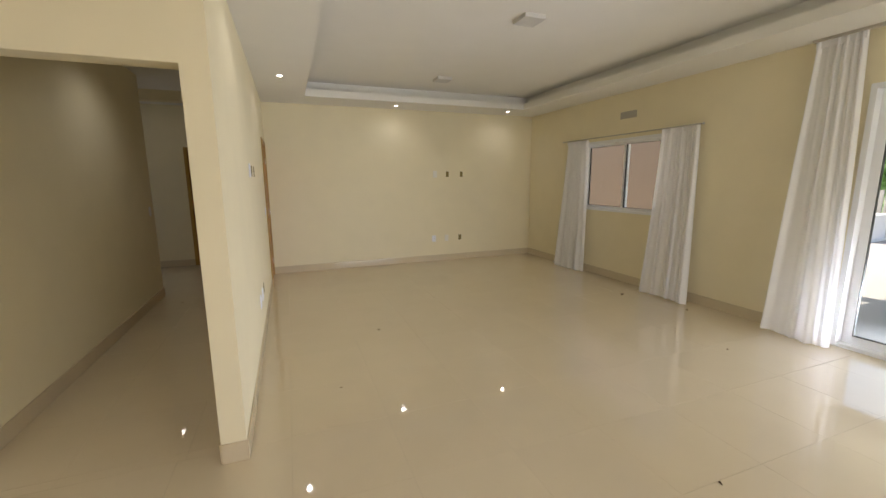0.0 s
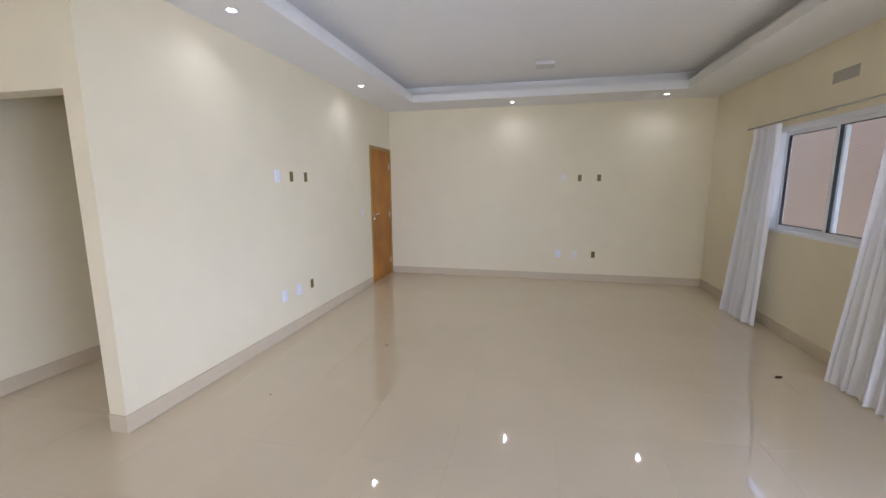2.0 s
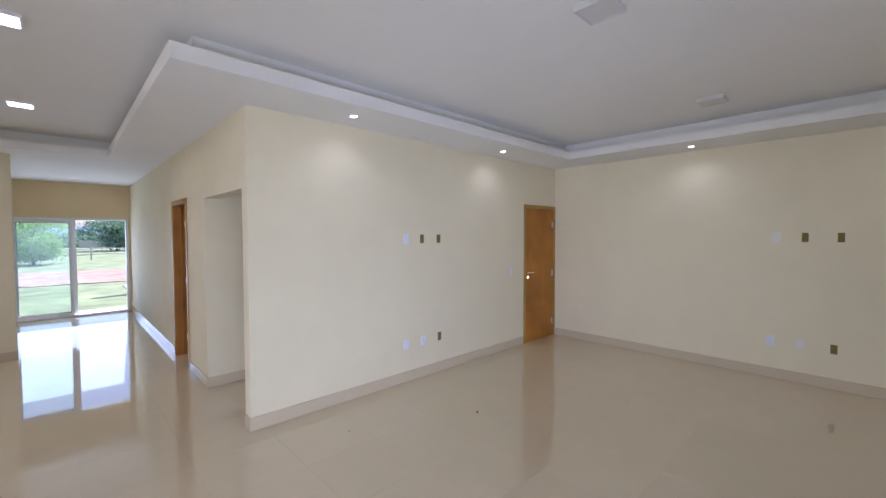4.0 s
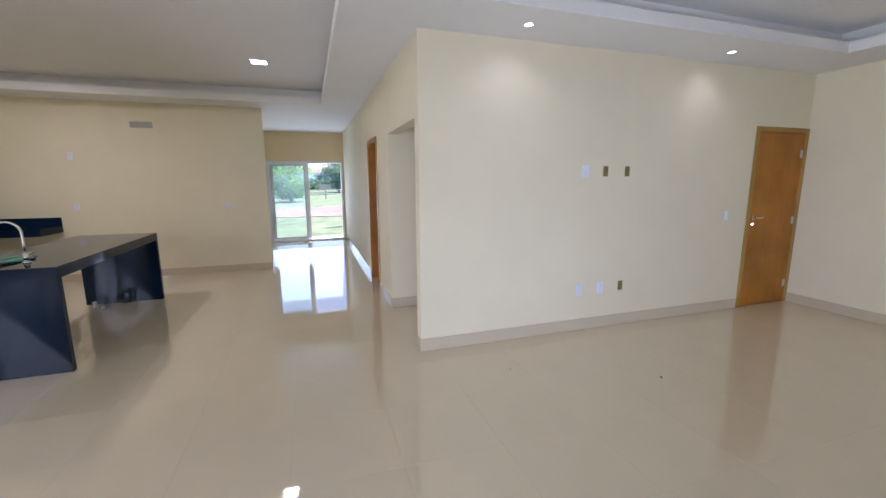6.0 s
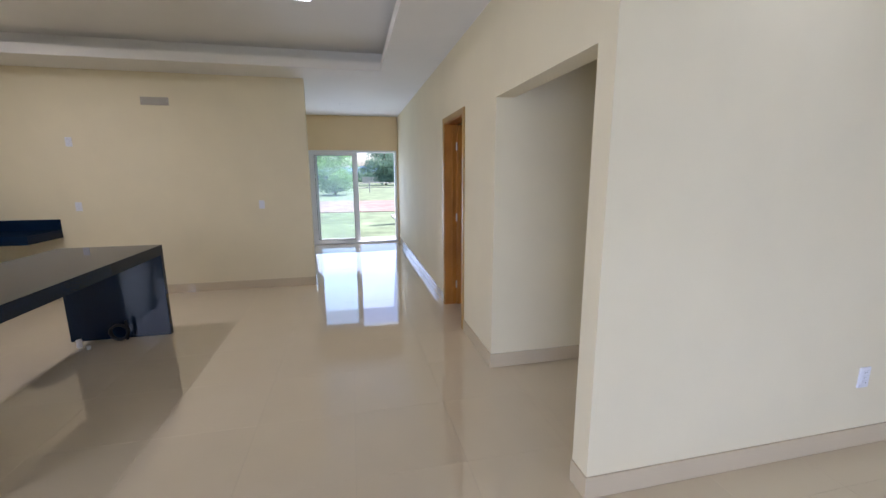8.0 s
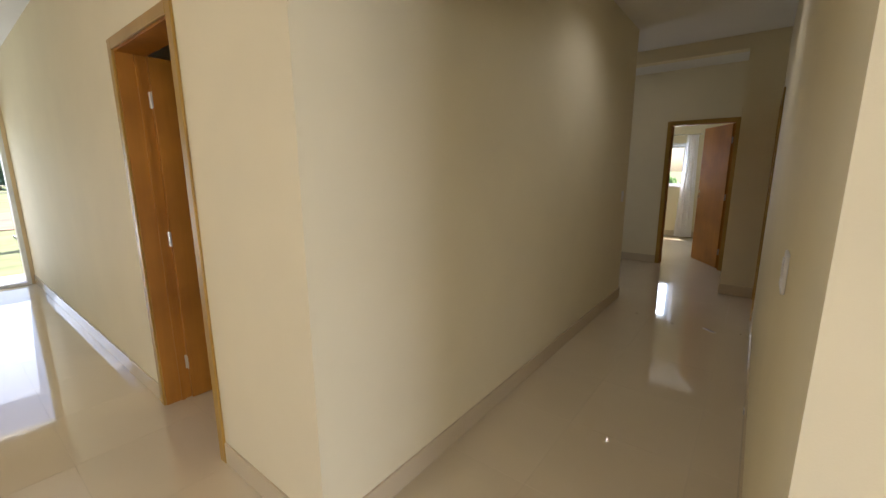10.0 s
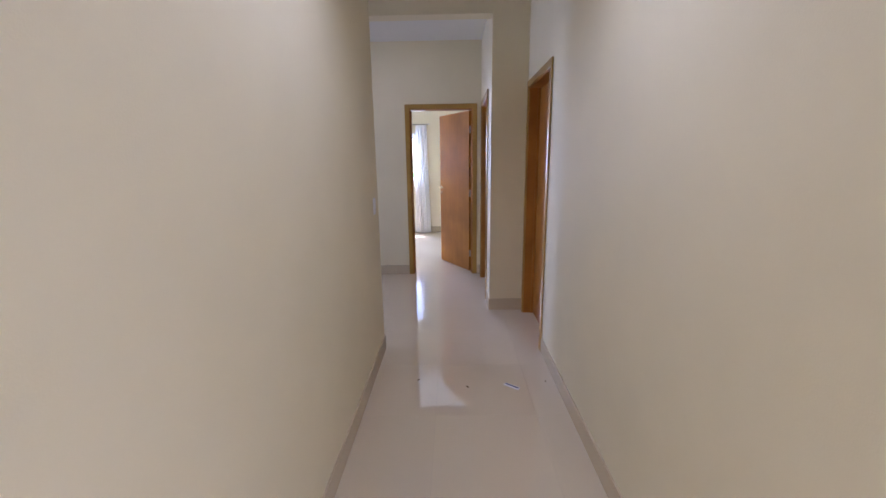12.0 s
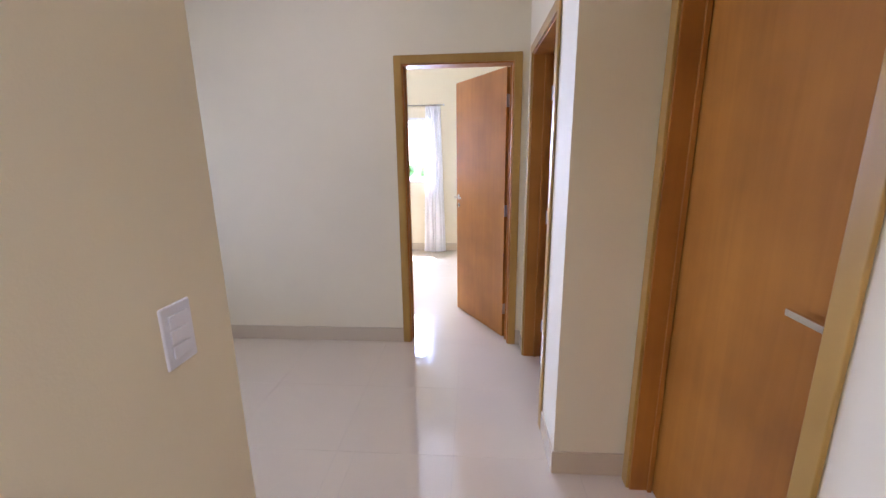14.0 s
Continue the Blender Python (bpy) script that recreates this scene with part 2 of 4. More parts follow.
def tube(bm, pts, r, seg=10):
    """A round tube along a line of points."""
    pts = [Vector(p) for p in pts]
    rings = []
    for i, p in enumerate(pts):
        d = (pts[min(i + 1, len(pts) - 1)] - pts[max(i - 1, 0)]).normalized()
        a = d.orthogonal().normalized() if not rings else (rings[-1][1] - d * rings[-1][1].dot(d)).normalized()
        b = d.cross(a)
        rings.append(([bm.verts.new(p + (a * math.cos(2 * math.pi * k / seg) + b * math.sin(2 * math.pi * k / seg)) * r) for k in range(seg)], a))
    for (u, _), (v, _) in zip(rings, rings[1:]):
        for k in range(seg):
            bm.faces.new((u[k], u[(k + 1) % seg], v[(k + 1) % seg], v[k]))
    bm.faces.new(rings[0][0][::-1])
    bm.faces.new(rings[-1][0])
    return bm


def part(name, bm, mat, parent=None, label="", smooth=False):
    me = bpy.data.meshes.new(name)
    bmesh.ops.recalc_face_normals(bm, faces=bm.faces)
    bm.to_mesh(me)
    bm.free()
    me.materials.append(mat)
    if smooth:
        for f in me.polygons:
            f.use_smooth = True
    ob = new(name, me)
    if parent:
        ob.parent = parent
    if label:
        ob["label"] = label
    return ob


def thing(name, label, category, at=(0, 0, 0), group="", kind="", turn=0):
    ob = new(name)
    ob.matrix_world = pose(*at, 0, 0, turn)
    return tagged(ob, label, category, group, kind)


def structure(name, bm, mat, label, category):
    return tagged(part(name, bm, mat), label, category, kind="structure")


def wall(name, x0, x1, y0, y1, z1, label, holes=(), z0=-0.06, mat=None):
    """A wall along its longer side; holes: (from, to, sill, head) along it."""
    bm = bmesh.new()
    along_x = (x1 - x0) > (y1 - y0)
    a0, a1, b0, b1 = (x0, x1, y0, y1) if along_x else (y0, y1, x0, x1)
    us = sorted({a0, a1} | {min(max(u, a0), a1) for h in holes for u in h[:2]})
    ws = sorted({z0, z1} | {min(max(w, z0), z1) for h in holes for w in h[2:]})
    corners = {}

    def corner(i, k, d):
        if (i, k, d) not in corners:
            b = b1 if d else b0
            corners[i, k, d] = bm.verts.new((us[i], b, ws[k]) if along_x else (b, us[i], ws[k]))
        return corners[i, k, d]

    def solid(i, k):
        if not (0 <= i < len(us) - 1 and 0 <= k < len(ws) - 1):
            return False
        u, w = (us[i] + us[i + 1]) / 2, (ws[k] + ws[k + 1]) / 2
        return not any(h[0] < u < h[1] and h[2] < w < h[3] for h in holes)
    for i in range(len(us) - 1):
        for k in range(len(ws) - 1):
            if not solid(i, k):
                continue
            for d in (0, 1):
                bm.faces.new([corner(i, k, d), corner(i + 1, k, d), corner(i + 1, k + 1, d), corner(i, k + 1, d)])
            for di, dk, p, q in ((-1, 0, (i, k), (i, k + 1)), (1, 0, (i + 1, k), (i + 1, k + 1)), (0, -1, (i, k), (i + 1, k)), (0, 1, (i, k + 1), (i + 1, k + 1))):
                if not solid(i + di, k + dk):
                    bm.faces.new([corner(*p, 0), corner(*q, 0), corner(*q, 1), corner(*p, 1)])
    return structure(name, bm, mat or PAINT, label, "wall")


# ---- the setting: walls ----
ZT = 3.04       # walls end under the slab
ZC = 2.80       # border ceiling of living room, kitchen and hall
ZK = 2.89       # corridor and bedroom ceiling
CREAM = "cream painted plaster wall with a beige tile skirting"
wall("wall_living_west", -0.13, 0.0, 0.0, 5.19, ZT, CREAM, [(4.07, 4.87, -0.06, 2.12)])
wall("wall_living_north", 0.0, 5.17, 4.925, 5.055, ZT, CREAM)
wall("wall_living_east", 5.02, 5.17, -5.65, 4.925, ZT, CREAM, [(1.56, 3.34, 1.05, 2.15), (-3.16, -0.26, -0.06, 2.34)])
wall("wall_south", -4.48, 5.17, -5.78, -5.65, ZT, CREAM, [(1.9, 4.7, -0.06, 2.36)])
wall("wall_kitchen_west", -4.48, -4.35, -5.65, -1.615, ZT, CREAM)
wall("wall_hall_north", -7.9, -0.13, 0.0, 0.14, ZT, CREAM, [(-3.06, -2.255, -0.06, 2.12), (-1.385, -0.1301, -0.06, 2.11)])
wall("wall_hall_west", -7.9, -7.772, -2.72, 0.0, ZT, "apricot-coloured plaster end wall around the sliding door", [(-1.93, -0.04, -0.06, 2.07)], mat=PEACH)
wall("wall_hall_south", -7.9, -4.48, -2.85, -2.72, ZT, CREAM)
wall("wall_corridor_west", -1.515, -1.385, 0.14, 4.08, ZT, CREAM)
wall("wall_corridor_pier", -0.46, -0.13, 4.945, 5.07, ZT, CREAM)
wall("wall_corridor_east", -0.46, -0.33, 5.07, 6.29, ZT, CREAM, [(5.30, 6.10, -0.06, 2.12)])
wall("wall_corridor_end", -4.63, -0.2, 6.29, 6.42, ZT, CREAM, [(-1.357, -0.557, -0.06, 2.12)])
wall("wall_side_hall_south", -4.63, -1.515, 3.95, 4.08, ZT, CREAM)
wall("wall_side_hall_west", -4.63, -4.5, 4.08, 6.29, ZT, CREAM, [(4.6, 5.4, 1.0, 2.1)])
wall("wall_bedroom_north", -4.63, -0.07, 9.5, 9.63, ZT, CREAM, [(-3.1, -1.50, 1.08, 2.03)])
wall("wall_bedroom_west", -4.63, -4.5, 6.42, 9.5, ZT, CREAM)
wall("wall_bedroom_east", -0.2, -0.07, 6.42, 9.5, ZT, CREAM)
wall("wall_store_west", -4.6, -4.47, 0.14, 3.95, ZT, CREAM)
wall("wall_bath_north", -0.2, 1.9, 6.45, 6.58, ZT, CREAM)
wall("wall_bath_east", 1.77, 1.9, 5.055, 6.45, ZT, CREAM)
bm = bmesh.new()
box(bm, -4.5, -0.46, 4.945, 5.09, 2.74, 2.89)
structure("ceiling_beam", bm, PAINT, "cream plastered beam across the side hall", "beam")

# ---- ceilings ----
TX0, TX1, TXK = 0.635, 4.40, -3.76       # tray opening: living west, east, kitchen west
TY1, TYK, TY0 = 4.25, -0.64, -5.0      # living north, kitchen north, south
LIP = 0.105
bm = bmesh.new()
for b in ((0.0, TX0, TYK, 4.925), (TX0, TX1, TY1, 4.925), (TX1, 5.02, -5.65, 4.925), (-4.35, TX1, -5.65, TY0),
          (-4.35, TXK, TY0, TYK), (-4.35, 0.0, TYK, 0.0), (-7.772, -4.35, -2.72, 0.0)):
    box(bm, *b, ZC, ZC + LIP)
# cove walls set back above the lip
S = 0.16
for b in ((0.0, TX0 - S, TYK + S, 4.925), (TX0 - S, TX1 + S, TY1 + S, 4.925), (TX1 + S, 5.02, -5.65, 4.925), (-4.35, TX1 + S, -5.65, TY0 - S),
          (-4.35, TXK - S, TY0 - S, TYK + S), (-4.35, 0.0, TYK + S, 0.0), (-7.772, -4.35, -2.72, 0.0)):
    box(bm, *b, ZC + LIP, ZT)
structure("ceiling_border", bm, CEIL, "white plaster dropped ceiling border with a cove", "ceiling")
bm = bmesh.new()
box(bm, -8.2, 5.38, -6.0, 9.8, ZT, ZT + 0.15)
structure("ceiling", bm, CEIL, "white flat plaster ceiling", "ceiling")
bm = bmesh.new()
box(bm, -1.39, -0.13, 0.14, 4.945, ZK, ZT)
box(bm, -4.5, -1.39, 4.08, 4.945, ZK, ZT)
box(bm, -4.5, -0.46, 4.945, 6.29, ZK, ZT)
box(bm, -4.5, -0.2, 6.42, 9.5, ZK, ZT)
structure("ceiling_corridor", bm, CEIL, "white flat corridor and bedroom ceiling", "ceiling")

# ---- skirting: beige porcelain strips along the walls ----
SH, ST = 0.118, 0.010


def skirting(x0, y0, x1, y1, nx, ny):
    """A strip on the wall's face from one end to the other; (nx, ny) points into the room."""
    bm = bmesh.new()
    xs, ys = sorted((x0, x1)), sorted((y0, y1))
    if nx:
        xs = sorted((x0 - 0.002 * nx, x0 + ST * nx))
    if ny:
        ys = sorted((y0 - 0.002 * ny, y0 + ST * ny))
    box(bm, xs[0], xs[1], ys[0], ys[1], 0.001, SH, 0.002)
    structure("baseboard", bm, SKIRT, "polished beige porcelain skirting along the wall", "skirting")


for s in ((0, -ST, 0, 4.019, 1, 0), (-0.13, 0, 0, 0, 0, -1), (ST, 4.925, 5.02 - ST, 4.925, 0, -1),
          (5.02, -0.26, 5.02, 4.925, -1, 0), (5.02, -5.65, 5.02, -3.16, -1, 0),
          (-4.35, -5.65, -4.35, -1.615 + ST, 1, 0), (-4.48, -1.615, -4.35, -1.615, 0, 1), (-4.48, -2.72, -4.48, -1.615 + ST, -1, 0),
          (-4.35, -5.65, 1.9, -5.65, 0, 1), (4.7, -5.65, 5.02, -5.65, 0, 1),
          (-7.772, 0, -3.108, 0, 0, -1), (-2.206, 0, -1.385 + ST, 0, 0, -1), (-7.772, -2.72, -7.772, -1.93, 1, 0),
          (-7.772, -2.72, -4.48, -2.72, 0, 1),
          (-1.385, 0, -1.385, 4.08 + ST, 1, 0), (-0.13, 0, -0.13, 4.019, -1, 0), (-0.13, 4.921, -0.13, 4.945, -1, 0),
          (-0.46 - ST, 4.945, -0.13, 4.945, 0, -1), (-0.46, 4.945, -0.46, 5.249, -1, 0), (-0.46, 6.151, -0.46, 6.29, -1, 0),
          (-4.5, 6.29, -1.408, 6.29, 0, -1), (-0.506, 6.29, -0.46, 6.29, 0, -1), (-4.5, 4.08, -1.385, 4.08, 0, 1),
          (-4.5, 9.5, -0.2, 9.5, 0, -1), (-0.2, 6.42, -0.2, 9.5, -1, 0), (-4.5, 6.42, -4.5, 9.5, 1, 0)):
    skirting(*s)

# ---- windows and sliding doors ----


def sliding(name, label, axis, at, a0, a1, z0, z1, out, sash=0.05, opened=0.0, thick=0.14, pane=None):
    """Two-sash white aluminium window or door in a wall at 'at' across 'axis'; out: +1 or -1 to the outside."""
    top = thing(name, label, "window", kind="structure")

    def bar(nm, u0, u1, w0, w1, d0, d1, mat, parent, lab="", bev=0.003):
        bm = bmesh.new()
        d0, d1 = sorted((at + out * d0, at + out * d1))
        if axis == "x":
            box(bm, d0, d1, u0, u1, w0, w1, bev)
        else:
            box(bm, u0, u1, d0, d1, w0, w1, bev)
        return part(nm, bm, mat, parent, lab)
    f = 0.045
    bar("window_frame", a0, a0 + f, z0, z1, -0.012, thick, ALU, top)
    bar("frame_upright", a1 - f, a1, z0, z1, -0.012, thick, ALU, top)
    bar("frame_head", a0 + f, a1 - f, z1 - f, z1, -0.012, thick, ALU, top)
    bar("window_sill", a0 + f, a1 - f, z0, z0 + 0.035, -0.012, thick, ALU, top)
    mid = (a0 + a1) / 2
    for k, (u0, u1) in enumerate(((a0 + f, mid + sash / 2), (mid - sash / 2, a1 - f))):
        if opened and k == 1:
            u0, u1 = u0 - opened, u1 - opened
        d = 0.03 + 0.05 * k
        w0, w1 = z0 + 0.035, z1 - f
        s = bar("sash", u0, u0 + sash, w0, w1, d, d + 0.035, ALU, top)
        bar("stile", u1 - sash, u1, w0, w1, d, d + 0.035, ALU, s)
        bar("rail", u0 + sash, u1 - sash, w1 - sash, w1, d, d + 0.035, ALU, s)
        bar("rail", u0 + sash, u1 - sash, w0, w0 + sash, d, d + 0.035, ALU, s)
        g = bar("pane", u0 + sash, u1 - sash, w0 + sash, w1 - sash, d + 0.015, d + 0.021, pane or GLASS, s, "glass pane", 0)
        g.visible_shadow = False
        q = 0.006
        for v0, v1, r0, r1 in ((u0 + sash, u0 + sash + q, w0 + sash, w1 - sash), (u1 - sash - q, u1 - sash, w0 + sash, w1 - sash),
                               (u0 + sash + q, u1 - sash - q, w0 + sash, w0 + sash + q), (u0 + sash + q, u1 - sash - q, w1 - sash - q, w1 - sash)):
            bar("gasket", v0, v1, r0, r1, d + 0.004, d + 0.031, BLACK, s, "", 0)
    return top


sliding("window_1", "white aluminium two-sash sliding window between curtains", "x", 5.02, 1.56, 3.34, 1.05, 2.15, 1, 0.038)
sliding("door_1", "white aluminium sliding glass door to the veranda", "x", 5.02, -3.16, -0.26, 0.0, 2.34, 1, 0.07)
sliding("door_2", "white aluminium sliding glass door in the south wall", "y", -5.65, 1.9, 4.7, 0.0, 2.36, -1, 0.07)
sliding("door_3", "white aluminium sliding glass door to the lawn, one sash slid open", "x", -7.772, -1.93, -0.04, 0.0, 2.07, -1, 0.06, 0.82, pane=HAZY)
sliding("window_2", "white aluminium bedroom window, sunlit", "y", 9.5, -3.1, -1.50, 1.08, 2.03, 1)
# unseen window, added as an opening for the side hall lamp
sliding("window_3", "assumed white aluminium window, out of view at the end of the side hall", "x", -4.5, 4.6, 5.4, 1.0, 2.1, -1)

# ---- timber doors ----


def timber_door(name, label, at, turn, thick, swing=0.0, flush=1, handle_z=1.11, deep=None):
    """Local x runs along the wall from the hinge side, y through it (0 is the face it is seen from). The leaf sits
    at the face flush=0 (y = 0 side) or flush=1 (far side) and turns by swing degrees about its hinge edge."""
    top = thing(name, label, "door", at, kind="structure", turn=turn)
    W, H, C, J = 0.90, 2.17, 0.055, 0.018
    for y0, y1 in ((-0.014, -0.001), (thick + 0.001, thick + 0.014)):
        part("casing", box(bmesh.new(), 0, C, y0, y1, 0, H, 0.003), CASING, top, "honey brown wooden casing")
        part("casing", box(bmesh.new(), W - C, W, y0, y1, 0, H, 0.003), CASING, top, "honey brown wooden casing")
        part("casing_head", box(bmesh.new(), C, W - C, y0, y1, H - C, H, 0.003), CASING, top, "honey brown wooden casing")
    part("jamb", box(bmesh.new(), C - 0.008, C + J - 0.008, -0.001, thick + 0.001, 0, H - C + 0.004, 0.001), LEAF, top)
    part("jamb", box(bmesh.new(), W - C - J + 0.008, W - C + 0.008, -0.001, thick + 0.001, 0, H - C + 0.004, 0.001), LEAF, top)
    part("jamb_head", box(bmesh.new(), C + J - 0.008, W - C - J + 0.008, -0.001, thick + 0.001, H - C - J + 0.008, H - C + 0.008, 0.001), LEAF, top)
    st = 0.012
    sy0, sy1 = (thick - 0.058, thick - 0.040) if flush else (0.040, 0.058)
    for x0, x1 in ((C + J - 0.008, C + J - 0.008 + st), (W - C - J + 0.008 - st, W - C - J + 0.008)):
        part("door_stop", box(bmesh.new(), x0, x1, sy0, sy1, 0, H - C - J + 0.006, 0.001), LEAF, top)
    # the leaf, about its hinge edge
    a, b = C + J - 0.006, W - C - J + 0.006
    d = thick - 0.036 if flush else 0.001
    lw, lh = b - a, H - C - J + 0.004
    bm = box(bmesh.new(), 0, lw, 0, 0.035, 0.008, lh, 0.0015)
    leaf = part("leaf", bm, LEAF, top, "smooth orange-brown veneered door leaf")
    pivot_y = d + (0.035 if flush else 0.0)
    leaf.matrix_basis = Matrix.Translation((a, pivot_y, 0)) @ pose(0, 0, 0, 0, 0, swing) @ Matrix.Translation((0, -0.035 if flush else 0.0, 0))
    for face, sgn in ((0.0, -1), (0.035, 1)):
        bm = bmesh.new()
        cyl(bm, (lw - 0.05, face, handle_z), (lw - 0.05, face + sgn * 0.008, handle_z), 0.024, seg=20)
        cyl(bm, (lw - 0.05, face, handle_z), (lw - 0.05, face + sgn * 0.045, handle_z), 0.009)
        box(bm, lw - 0.165, lw - 0.04, face + sgn * 0.036, face + sgn * 0.050, handle_z - 0.009, handle_z + 0.009, 0.003)
        part("door_handle", bm, STEEL, leaf, "chrome lever handle")
        bm = bmesh.new()
        cyl(bm, (lw - 0.05, face, handle_z - 0.075), (lw - 0.05, face + sgn * 0.007, handle_z - 0.075), 0.020, seg=20)
        box(bm, lw - 0.054, lw - 0.046, face + sgn * 0.007, face + sgn * 0.03, handle_z - 0.088, handle_z - 0.062, 0.001)
        part("lock_rose", bm, STEEL, leaf, "chrome lock rose")
    for z in (0.25, 1.06, 1.87):
        bm = bmesh.new()
        y = 0.036 if flush else -0.001
        box(bm, -0.004, 0.030, min(y, y + (0.003 if flush else -0.003)), max(y, y + (0.003 if flush else -0.003)), z - 0.045, z + 0.045, 0.0005)
        box(bm, -0.0015, 0.0, 0.002, 0.033, z - 0.045, z + 0.045)
        cyl(bm, (-0.004, y, z - 0.045), (-0.004, y, z + 0.045), 0.006, seg=10)
        part("hinge", bm, SATIN, leaf, "satin steel hinge")
    return top


# between corridor and living room, closed; leaf on the living side
timber_door("door_4", "closed orange-brown wooden door by the room corner", (-0.13, 4.924, 0), -90, 0.13, 0, 1)
# in the hall's north wall, ajar into a dark room
timber_door("door_5", "half open orange-brown wooden door in the hall wall", (-3.107, 0.0, 0), 0, 0.14, 87, 1)
# at the corridor's end, open into the bedroom
timber_door("door_6", "open wooden door to the bright bedroom", (-0.507, 6.42, 0), 180, 0.13, -59, 0)
# beyond the pier, open into a dark room
timber_door("door_7", "open wooden door beyond the corridor pier", (-0.46, 6.15, 0), -90, 0.13, 80, 1)

# ---- floors (base); the tiles come last ----
bm = bmesh.new()
box(bm, -8.0, 5.23, -5.8, 9.7, -0.2, -0.0012)
floor_base = structure("floor_base", bm, GROUT, "beige grout bed under the floor tiles", "floor")


# ---- lamps ----


def spotlight(x, y, z, watts, name="recessed_spotlight", label="small lit recessed spotlight in the ceiling border", size=140):
    top = thing(name, label, "ceiling light", (x, y, z), group="recessed spotlights")
    bm = bmesh.new()
    bmesh.ops.create_cone(bm, cap_ends=False, segments=28, radius1=0.045, radius2=0.036, depth=0.006, matrix=Matrix.Translation((0, 0, -0.002)))
    bmesh.ops.solidify(bm, geom=bm.faces[:], thickness=0.004)
    part("trim_ring", bm, PLASTIC, top, "white trim ring", True)
    bm = bmesh.new()
    bmesh.ops.create_uvsphere(bm, u_segments=16, v_segments=8, radius=0.027, matrix=Matrix.Diagonal((1, 1, 0.35, 1)))
    part("bulb", bm, BULB, top, "glowing bulb", True)
    la = bpy.data.lights.new(name, 'SPOT')
    la.energy, la.spot_size, la.spot_blend, la.shadow_soft_size, la.color = watts, radians(size), 1.0, 0.02, (0.84, 0.92, 1.0)
    lo = new("spot_beam", la)
    lo.parent = top
    lo.location = (0, 0, -0.03)
    return top


for x, y in ((0.335, 0.84), (0.309, 3.11), (2.11, 4.58), (4.23, 4.53)):
    spotlight(x, y, ZC, 2.0, size=150)
spotlight(-0.76, 2.45, ZK, 5.6, label="small lit recessed spotlight over the corridor")


def led_panel(x, y, z, side, lit, watts=0, label="", deep=0.022, lamp=None):
    top = thing("ceiling_panel_light", label, "ceiling light", (x, y, z), group="square ceiling panel lights")
    h = side / 2
    bm = bmesh.new()
    w = 0.012
    for b in ((-h, h, -h, -h + w), (-h, h, h - w, h), (-h, -h + w, -h + w, h - w), (h - w, h, -h + w, h - w)):
        box(bm, *b, -deep, 0.0)
    part("frame", bm, PLASTIC if lit else PANEL_OFF, top, "white slim frame")
    part("diffuser", box(bmesh.new(), -h + w, h - w, -h + w, h - w, 0.002 - deep, -0.002), (lamp or PANEL_ON) if lit else PANEL_OFF, top, "square diffuser")
    if lit:
        la = bpy.data.lights.new("panel_glow", 'AREA')
        la.size, la.energy, la.color = side * 0.9, watts, (1.0, 0.97, 0.92)
        lo = new("panel_glow", la)
        lo.parent = top
        lo.location = (0, 0, -0.04)
    return top


for x, y in ((2.52, 1.17), (2.56, 3.55)):
    led_panel(x, y, ZT, 0.22, False, label="white square surface ceiling light, switched off", deep=0.036)
for x, y, watts in ((-0.045, -1.39, 0.6), (-2.31, -1.41, 1.6), (-2.40, -4.2, 10.5)):
    led_panel(x, y, ZT, 0.20, True, watts, "lit white square panel light above the kitchen")
led_panel(-1.80, 5.43, ZK, 0.22, True, 0.12, "lit white square panel light in the side hall", lamp=PANEL_DIM)
led_panel(-6.3, -1.1, ZC + 0.022, 0.20, False, label="flat white ceiling light in the hall, switched off")

# ---- curtains ----


